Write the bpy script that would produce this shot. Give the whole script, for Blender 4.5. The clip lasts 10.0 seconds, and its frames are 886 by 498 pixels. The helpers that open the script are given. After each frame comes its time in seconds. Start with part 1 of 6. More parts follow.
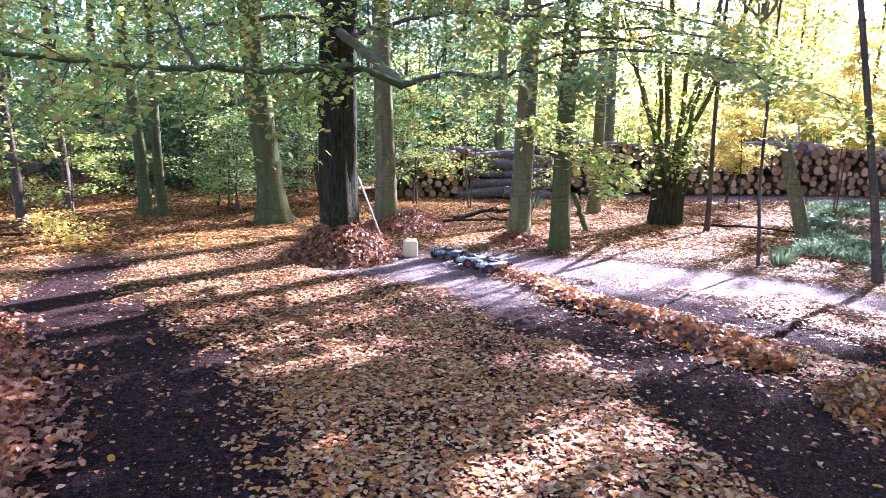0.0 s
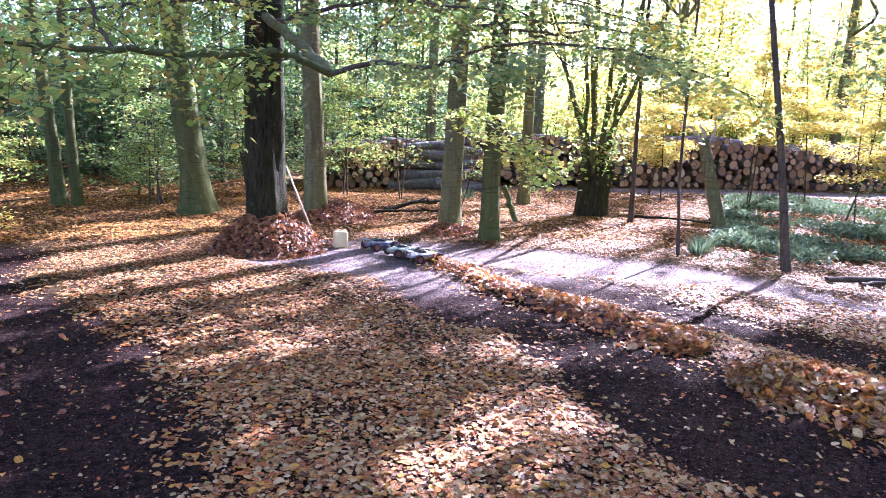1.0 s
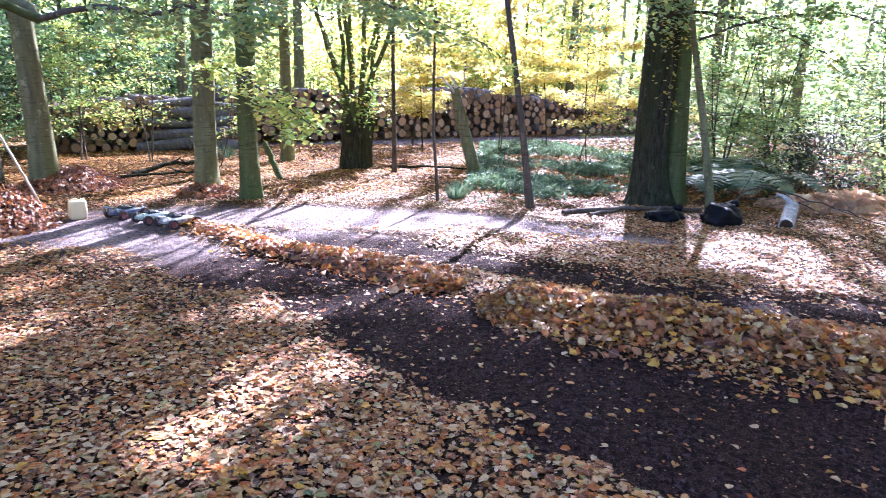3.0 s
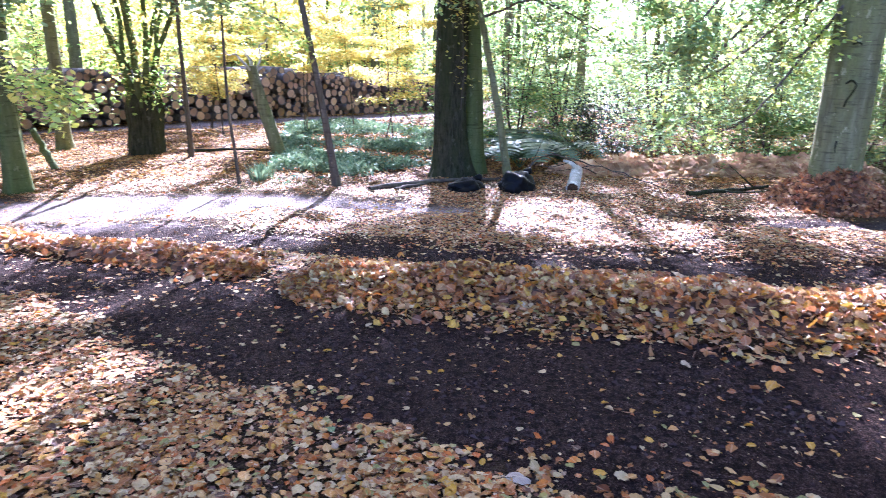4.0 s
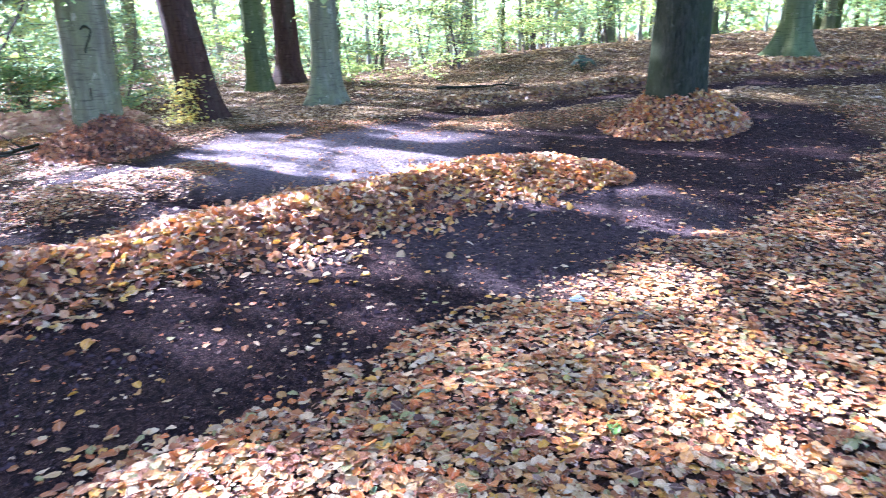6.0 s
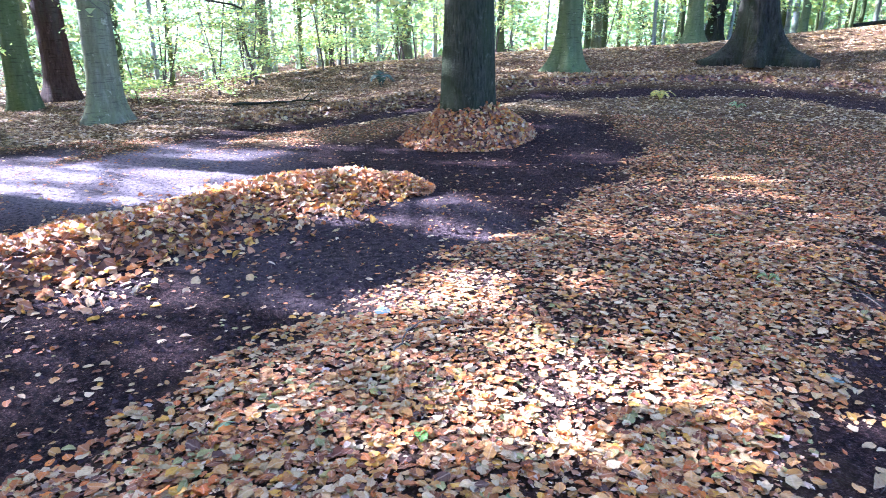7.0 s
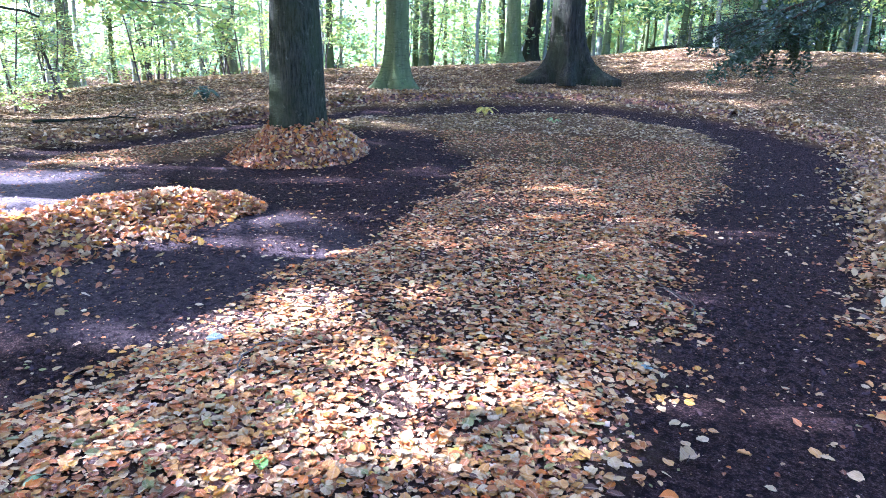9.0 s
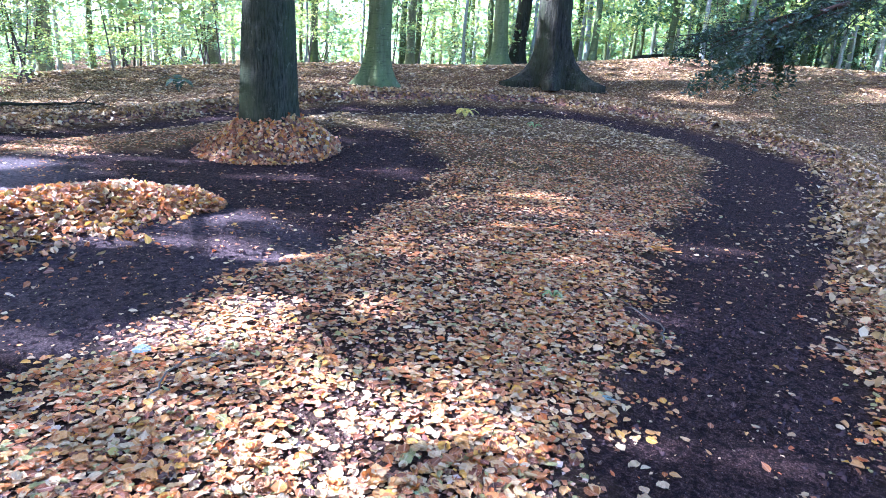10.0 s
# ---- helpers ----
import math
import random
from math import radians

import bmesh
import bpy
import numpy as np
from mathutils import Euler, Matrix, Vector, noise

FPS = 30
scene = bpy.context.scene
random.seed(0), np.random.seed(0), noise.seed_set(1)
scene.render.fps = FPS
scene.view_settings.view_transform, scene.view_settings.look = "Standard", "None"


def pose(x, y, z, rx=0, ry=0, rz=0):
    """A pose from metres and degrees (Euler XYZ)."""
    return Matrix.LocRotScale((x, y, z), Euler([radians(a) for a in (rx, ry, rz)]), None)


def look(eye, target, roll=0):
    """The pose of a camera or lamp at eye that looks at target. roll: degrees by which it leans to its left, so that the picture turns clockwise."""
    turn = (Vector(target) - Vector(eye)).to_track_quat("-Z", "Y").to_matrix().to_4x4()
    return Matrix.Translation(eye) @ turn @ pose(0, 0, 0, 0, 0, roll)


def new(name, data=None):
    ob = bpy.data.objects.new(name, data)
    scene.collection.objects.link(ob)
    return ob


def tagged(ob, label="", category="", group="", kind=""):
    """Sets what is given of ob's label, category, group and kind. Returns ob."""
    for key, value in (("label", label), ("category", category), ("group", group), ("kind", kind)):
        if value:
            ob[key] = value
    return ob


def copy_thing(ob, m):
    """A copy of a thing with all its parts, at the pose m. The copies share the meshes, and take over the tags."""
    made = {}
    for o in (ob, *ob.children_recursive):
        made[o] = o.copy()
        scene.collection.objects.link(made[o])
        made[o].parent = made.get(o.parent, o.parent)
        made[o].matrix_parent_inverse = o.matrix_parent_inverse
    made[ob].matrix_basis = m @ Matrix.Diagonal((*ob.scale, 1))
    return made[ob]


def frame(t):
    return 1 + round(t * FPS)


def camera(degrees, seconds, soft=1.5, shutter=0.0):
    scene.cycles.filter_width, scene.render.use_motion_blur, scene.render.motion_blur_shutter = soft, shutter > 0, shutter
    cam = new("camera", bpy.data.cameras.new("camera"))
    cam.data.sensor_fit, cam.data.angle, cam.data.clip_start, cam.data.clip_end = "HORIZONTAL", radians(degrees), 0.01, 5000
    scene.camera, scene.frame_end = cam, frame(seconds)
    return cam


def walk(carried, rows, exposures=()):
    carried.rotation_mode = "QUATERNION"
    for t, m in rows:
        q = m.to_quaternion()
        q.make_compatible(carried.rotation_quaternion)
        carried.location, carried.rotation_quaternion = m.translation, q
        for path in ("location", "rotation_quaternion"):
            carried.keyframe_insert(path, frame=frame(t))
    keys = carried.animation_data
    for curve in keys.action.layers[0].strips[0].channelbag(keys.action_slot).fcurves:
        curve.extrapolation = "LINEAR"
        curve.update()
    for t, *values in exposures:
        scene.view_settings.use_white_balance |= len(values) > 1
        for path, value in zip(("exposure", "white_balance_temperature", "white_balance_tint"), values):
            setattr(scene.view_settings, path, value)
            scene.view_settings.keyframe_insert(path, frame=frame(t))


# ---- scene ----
# camera: seconds, place, yaw, pitch, lean
cam = camera(67.1, 10.0, soft=0.5, shutter=0.2)
ROWS = [
    (0, 0.000, -0.000, 1.653, -6.73, -10.41, -1.09),
    (0.5, 0.009, 0.003, 1.646, -10.12, -10.48, -1.62),
    (1, 0.022, 0.004, 1.637, -12.66, -10.96, -2.06),
    (1.5, 0.058, -0.000, 1.629, -16.74, -11.27, -1.80),
    (2, 0.092, -0.009, 1.622, -21.10, -11.63, -1.92),
    (2.2, 0.104, -0.013, 1.620, -23.29, -11.86, -1.63),
    (3.3, 0.233, -0.081, 1.589, -35.78, -14.84, -1.15),
    (3.5, 0.269, -0.098, 1.572, -38.83, -14.92, -0.84),
    (4, 0.329, -0.139, 1.550, -47.61, -15.44, -0.91),
    (4.5, 0.381, -0.204, 1.536, -57.37, -16.34, -0.54),
    (5, 0.433, -0.242, 1.505, -73.57, -17.12, -1.28),
    (5.5, 0.459, -0.249, 1.486, -89.34, -18.22, 0.25),
    (6, 0.498, -0.277, 1.479, -103.89, -18.87, 0.31),
    (6.2, 0.512, -0.294, 1.477, -108.76, -18.87, 0.68),
    (7.3, 0.498, -0.375, 1.462, -123.06, -17.06, -1.47),
    (7.5, 0.501, -0.368, 1.462, -124.79, -16.90, -1.80),
    (8, 0.492, -0.375, 1.467, -128.32, -16.01, -1.62),
    (8.5, 0.481, -0.382, 1.466, -131.83, -15.85, -1.53),
    (9, 0.474, -0.379, 1.467, -134.54, -15.92, -1.76),
    (9.5, 0.486, -0.430, 1.467, -137.18, -16.11, -2.85),
    (10, 0.567, -0.670, 1.466, -136.07, -15.89, -4.23),
    ]
walk(cam, [(t, pose(x, y, z, 0, 0, yaw) @ pose(0, 0, 0, 90 + pitch) @ pose(0, 0, 0, 0, 0, -lean)) for t, x, y, z, yaw, pitch, lean in ROWS],
     exposures=[(0.0, 3.62, 5080, 43), (2.2, 3.62, 5020, 41), (3.5, 3.88, 4900, 33), (5.5, 4.27, 4600, 33), (7.5, 4.3, 4440, 31), (10.0, 4.3, 4380, 30)])

# ---------------------------------------------------------------- light
SUN_YAW, SUN_UP = -48.5, 31.0
sun_way = Vector((-math.sin(radians(SUN_YAW)) * math.cos(radians(SUN_UP)), math.cos(radians(SUN_YAW)) * math.cos(radians(SUN_UP)), math.sin(radians(SUN_UP))))
world = bpy.data.worlds.new("sky")
scene.world = world
world.use_nodes = True
wn = world.node_tree.nodes
sky = wn.new("ShaderNodeTexSky")
sky.sky_type, sky.sun_disc, sky.sun_elevation, sky.sun_rotation = "NISHITA", False, radians(SUN_UP), radians(-SUN_YAW)
sky.air_density, sky.dust_density = 1.0, 3.0
world.node_tree.links.new(sky.outputs[0], wn["Background"].inputs[0])
wn["Background"].inputs[1].default_value = 0.09
sun = new("sun", bpy.data.lights.new("sun", "SUN"))
sun.data.energy, sun.data.angle, sun.data.color = 4.6, radians(0.7), (1.0, 0.95, 0.86)
sun.matrix_world = look(Vector((0, 0, 30)) + sun_way, (0, 0, 30))


# ---------------------------------------------------------------- materials
class Mat:
    """A node material with short names for the nodes that are used here."""

    def __init__(self, name, rough=0.8, spec=0.3):
        self.m = bpy.data.materials.new(name)
        self.m.use_nodes = True
        self.n, self.l = self.m.node_tree.nodes, self.m.node_tree.links
        self.b = self.n["Principled BSDF"]
        self.b.inputs["Roughness"].default_value = rough
        self.b.inputs["Specular IOR Level"].default_value = spec
        self.co = self.n.new("ShaderNodeTexCoord").outputs["Object"]

    def node(self, kind, **inputs):
        k = self.n.new("ShaderNode" + kind)
        for key, v in inputs.items():
            s = k.inputs[key]
            if isinstance(v, bpy.types.NodeSocket):
                self.l.new(v, s)
            else:
                s.default_value = v
        return k

    def scaled(self, sx, sy, sz):
        return self.node("Mapping", Vector=self.co, Scale=(sx, sy, sz)).outputs[0]

    def noise(self, scale, detail=4.0, rough=0.6, vec=None):
        return self.node("TexNoise", Vector=vec or self.co, Scale=scale, Detail=detail, Roughness=rough).outputs[0]

    def ramp(self, fac, stops, constant=False):
        k = self.node("ValToRGB", Fac=fac)
        r = k.color_ramp
        r.interpolation = "CONSTANT" if constant else "LINEAR"
        while len(r.elements) < len(stops):
            r.elements.new(0.5)
        for e, (p, c) in zip(r.elements, stops):
            e.position, e.color = p, (*c, 1)
        return k.outputs[0]

    def mix(self, fac, a, b, how="MIX"):
        k = self.n.new("ShaderNodeMix")
        k.data_type, k.blend_type = "RGBA", how
        for s, v in ((k.inputs[0], fac), (k.inputs[6], a), (k.inputs[7], b)):
            if isinstance(v, bpy.types.NodeSocket):
                self.l.new(v, s)
            else:
                s.default_value = v if isinstance(v, float) else (*v, 1)
        return k.outputs[2]

    def math(self, op, a, b):
        k = self.n.new("ShaderNodeMath")
        k.operation = op
        for s, v in zip(k.inputs, (a, b)):
            if isinstance(v, bpy.types.NodeSocket):
                self.l.new(v, s)
            else:
                s.default_value = v
        return k.outputs[0]

    def colour(self, c):
        if isinstance(c, bpy.types.NodeSocket):
            self.l.new(c, self.b.inputs["Base Color"])
        else:
            self.b.inputs["Base Color"].default_value = (*c, 1)
        return self

    def bump(self, height, strength=0.5, dist=0.01):
        k = self.node("Bump", Height=height, Strength=strength, Distance=dist)
        self.l.new(k.outputs[0], self.b.inputs["Normal"])
        return self


def leaf_mat(name, palette, clear=0.4, rough=0.55, spec=0.4, veins=False):
    """Leaves: each one takes a colour of the palette; light shines through."""
    m = Mat(name, rough, spec)
    geo = m.n.new("ShaderNodeNewGeometry")
    col = m.ramp(geo.outputs["Random Per Island"], [(i / len(palette), c) for i, c in enumerate(palette)], True)
    col = m.mix(m.math("MULTIPLY", m.noise(35.0, 3.0), 0.6), col, (0.16, 0.08, 0.03), "MULTIPLY" if clear < 0.3 else "OVERLAY")
    if veins:
        bl = m.n.new("ShaderNodeAttribute")
        bl.attribute_name = "blade"
        xyz = m.node("SeparateXYZ", Vector=bl.outputs["Vector"])
        side = m.math("ABSOLUTE", xyz.outputs[0], 0.0)
        rows = m.math("SINE", m.math("MULTIPLY", m.math("SUBTRACT", xyz.outputs[1], m.math("MULTIPLY", side, 0.8)), 62.0), 0.0)
        col = m.mix(m.ramp(rows, [(0.55, (0, 0, 0)), (0.95, (0.24, 0.24, 0.24))]), col, (0.22, 0.10, 0.05), "MULTIPLY")
        col = m.mix(m.ramp(side, [(0.0, (0.3, 0.3, 0.3)), (0.05, (0, 0, 0))]), col, (0.72, 0.50, 0.30))
        col = m.mix(m.ramp(m.noise(70.0, 5.0, 0.7), [(0.55, (0, 0, 0)), (0.72, (0.55, 0.55, 0.55))]), col, (0.20, 0.09, 0.05))
        m.bump(m.math("ADD", m.math("MULTIPLY", rows, 0.5), m.noise(90.0, 4.0)), 0.6, 0.004)
    m.colour(col)
    if clear > 0:
        tr = m.n.new("ShaderNodeBsdfTranslucent")
        m.l.new(col, tr.inputs[0])
        mx = m.n.new("ShaderNodeMixShader")
        mx.inputs[0].default_value = clear
        out = m.n["Material Output"]
        m.l.new(m.b.outputs[0], mx.inputs[1])
        m.l.new(tr.outputs[0], mx.inputs[2])
        m.l.new(mx.outputs[0], out.inputs[0])
    return m.m


def bark_mat(name, dark, light, moss, moss_amount, ridges, depth, level=0.7):
    """Bark: upright cracks, green growth in streaks, pale lichen blots, fine level wrinkles."""
    m = Mat(name, 0.9, 0.05)
    fine = m.noise(1.0, 7.0, 0.7, m.scaled(ridges, ridges, ridges * 0.16))
    blot = m.noise(1.0, 5.0, 0.65, m.scaled(3.2, 3.2, 0.9))
    col = m.ramp(fine, [(0.32, dark), (0.66, light)])
    col = m.mix(m.ramp(blot, [(0.52 - moss_amount * 0.25, (0, 0, 0)), (0.68, (0.9, 0.9, 0.9))]), col, m.mix(m.noise(40.0, 5.0), tuple(c * 0.55 for c in moss), tuple(c * 1.5 for c in moss)))
    wrinkle = m.noise(1.0, 5.0, 0.65, m.scaled(5.0, 5.0, 42.0))
    col = m.mix(m.ramp(wrinkle, [(0.34, (level, level, level)), (0.46, (0, 0, 0))]), col, tuple(c * 0.8 for c in dark))
    spots = m.noise(1.0, 6.0, 0.7, m.scaled(9.0, 9.0, 6.0))
    col = m.mix(m.ramp(spots, [(0.60, (0, 0, 0)), (0.66, (0.6, 0.6, 0.6))]), col, tuple(c * 1.8 for c in light))
    m.colour(col).bump(m.math("ADD", fine, m.math("MULTIPLY", wrinkle, 0.25)), 1.0, depth)
    return m.m


def plain_mat(name, colour, rough=0.6, spec=0.4, vary=0.25, scale=14.0, metal=0.0, depth=0.002):
    m = Mat(name, rough, spec)
    n = m.noise(scale, 5.0)
    m.colour(m.mix(n, tuple(c * (1 - vary) for c in colour), tuple(min(1, c * (1 + vary)) for c in colour))).bump(n, 0.4, depth)
    m.b.inputs["Metallic"].default_value = metal
    return m.m


LITTER = [(0.47, 0.18, 0.05), (0.62, 0.30, 0.06), (0.32, 0.12, 0.03), (0.69, 0.41, 0.14), (0.60, 0.16, 0.02), (0.55, 0.27, 0.05), (0.22, 0.07, 0.02), (0.66, 0.34, 0.09), (0.66, 0.21, 0.02), (0.71, 0.48, 0.21),
          (0.41, 0.16, 0.04), (0.54, 0.23, 0.05), (0.69, 0.36, 0.03), (0.36, 0.32, 0.09), (0.73, 0.52, 0.24), (0.47, 0.15, 0.02), (0.59, 0.30, 0.07), (0.26, 0.10, 0.03), (0.40, 0.15, 0.03), (0.51, 0.34, 0.12),
          (0.63, 0.45, 0.20), (0.69, 0.49, 0.23), (0.13, 0.06, 0.03), (0.55, 0.35, 0.14)]
BANK = [(0.44, 0.20, 0.05), (0.56, 0.31, 0.08), (0.33, 0.14, 0.04), (0.60, 0.38, 0.11), (0.50, 0.24, 0.05), (0.24, 0.10, 0.03), (0.60, 0.34, 0.06), (0.42, 0.19, 0.05)]
bank_leaf = leaf_mat("small orange-brown fallen leaf", BANK, 0.18, 0.7, 0.15)
orange_leaf = leaf_mat("orange raked leaf", [(0.58, 0.22, 0.05), (0.72, 0.36, 0.08), (0.42, 0.15, 0.04), (0.74, 0.42, 0.07), (0.52, 0.19, 0.06), (0.28, 0.10, 0.04), (0.70, 0.44, 0.22), (0.66, 0.21, 0.03)], 0.25, 0.5, 0.45, True)
deep_leaf = leaf_mat("red-brown heaped leaf", [(0.40, 0.15, 0.05), (0.52, 0.22, 0.07), (0.24, 0.08, 0.03), (0.58, 0.28, 0.10), (0.54, 0.17, 0.03), (0.32, 0.11, 0.04), (0.64, 0.36, 0.16), (0.16, 0.06, 0.03)], 0.18, 0.45, 0.5, True)
litter_leaf = leaf_mat("fallen beech leaf", LITTER, 0.15, 0.55, 0.22, True)
slope_leaf = leaf_mat("weathered fallen leaf", [(0.38, 0.24, 0.09), (0.50, 0.36, 0.16), (0.25, 0.15, 0.06), (0.56, 0.44, 0.23), (0.42, 0.25, 0.07), (0.18, 0.11, 0.05), (0.48, 0.32, 0.11), (0.33, 0.21, 0.08)], 0.12, 0.6, 0.2)
heap_leaf = leaf_mat("raked leaf", [(0.78, 0.47, 0.06), (0.78, 0.57, 0.23), (0.50, 0.19, 0.06), (0.66, 0.35, 0.13), (0.35, 0.12, 0.03), (0.71, 0.25, 0.02), (0.71, 0.47, 0.20), (0.39, 0.14, 0.03), (0.75, 0.37, 0.03), (0.56, 0.26, 0.09), (0.19, 0.07, 0.03), (0.69, 0.51, 0.27), (0.58, 0.17, 0.02), (0.47, 0.24, 0.09)], 0.2, 0.5, 0.45, True)
green_leaf = leaf_mat("green beech leaf", [(0.20, 0.36, 0.09), (0.26, 0.42, 0.12), (0.14, 0.27, 0.07), (0.36, 0.48, 0.14), (0.24, 0.40, 0.14), (0.46, 0.48, 0.11)], 0.66)
mixed_leaf = leaf_mat("turning beech leaf", [(0.32, 0.49, 0.11), (0.43, 0.56, 0.13), (0.54, 0.54, 0.12), (0.23, 0.40, 0.08), (0.50, 0.40, 0.10), (0.40, 0.55, 0.15)], 0.66)
yellow_leaf = leaf_mat("yellow autumn leaf", [(0.70, 0.63, 0.14), (0.66, 0.58, 0.10), (0.60, 0.60, 0.16), (0.76, 0.70, 0.24), (0.50, 0.54, 0.14), (0.70, 0.55, 0.09)], 0.66)
pale_leaf = leaf_mat("pale green leaf", [(0.34, 0.48, 0.18), (0.26, 0.42, 0.15), (0.44, 0.54, 0.20), (0.30, 0.47, 0.25), (0.50, 0.52, 0.15)], 0.68)
# darker copy of green_leaf: the wood's shade is in its colour
wood_leaf = leaf_mat("shaded woodland leaf", [(0.10, 0.20, 0.07), (0.14, 0.25, 0.08), (0.07, 0.15, 0.05), (0.20, 0.28, 0.09), (0.11, 0.22, 0.10)], 0.5)
lime_leaf = leaf_mat("lime green leaf", [(0.50, 0.60, 0.13), (0.58, 0.62, 0.14), (0.40, 0.54, 0.14), (0.64, 0.62, 0.18), (0.46, 0.60, 0.22)], 0.66)
dark_leaf = leaf_mat("dark evergreen leaf", [(0.03, 0.06, 0.02), (0.05, 0.09, 0.03), (0.04, 0.07, 0.03), (0.07, 0.11, 0.04)], 0.15)
fern_leaf = leaf_mat("fern green leaf", [(0.13, 0.22, 0.12), (0.18, 0.27, 0.15), (0.09, 0.17, 0.09), (0.22, 0.30, 0.15)], 0.35)
bracken_leaf = leaf_mat("dead bracken", [(0.66, 0.48, 0.32), (0.74, 0.58, 0.40), (0.56, 0.38, 0.23), (0.78, 0.64, 0.46)], 0.5)
canopy_leaf = leaf_mat("canopy leaf", [(0.20, 0.28, 0.04), (0.34, 0.36, 0.06), (0.15, 0.23, 0.04), (0.44, 0.38, 0.06)], 0.35)

beech_bark = bark_mat("grey green beech bark", (0.066, 0.062, 0.036), (0.21, 0.195, 0.115), (0.14, 0.143, 0.05), 0.8, 11.0, 0.007)
mossy_bark = bark_mat("mossy bark", (0.036, 0.040, 0.018), (0.11, 0.112, 0.056), (0.085, 0.105, 0.03), 1.2, 14.0, 0.012)
rough_bark = bark_mat("rough dark bark", (0.005, 0.005, 0.003), (0.066, 0.060, 0.038), (0.036, 0.042, 0.016), 0.4, 30.0, 0.04, 0.2)
cracked_bark = bark_mat("finely cracked bark", (0.004, 0.004, 0.003), (0.064, 0.060, 0.036), (0.034, 0.041, 0.015), 0.6, 42.0, 0.03, 0.0)
deep_bark = bark_mat("dark furrowed bark", (0.002, 0.002, 0.0015), (0.040, 0.034, 0.021), (0.022, 0.026, 0.010), 0.5, 20.0, 0.05, 0.1)
brown_bark = bark_mat("brown bark", (0.022, 0.012, 0.008), (0.075, 0.042, 0.026), (0.06, 0.05, 0.03), 0.2, 24.0, 0.02)
twig_bark = bark_mat("twig bark", (0.045, 0.034, 0.026), (0.13, 0.10, 0.075), (0.08, 0.07, 0.045), 0.4, 20.0, 0.003)
log_bark = bark_mat("log bark", (0.05, 0.035, 0.028), (0.16, 0.12, 0.10), (0.20, 0.17, 0.15), 0.5, 18.0, 0.01)
grey_bark = bark_mat("weathered grey bark", (0.06, 0.055, 0.055), (0.20, 0.19, 0.19), (0.14, 0.13, 0.11), 0.4, 16.0, 0.008)
# grey stems paled further: sunlit haze is put into this colour
stem_bark = bark_mat("pale grey sun-hazed stem bark", (0.12, 0.12, 0.09), (0.34, 0.34, 0.28), (0.20, 0.22, 0.12), 0.4, 9.0, 0.004)
birch_bark = bark_mat("pale bark", (0.20, 0.18, 0.15), (0.55, 0.52, 0.46), (0.35, 0.33, 0.27), 0.4, 10.0, 0.005)


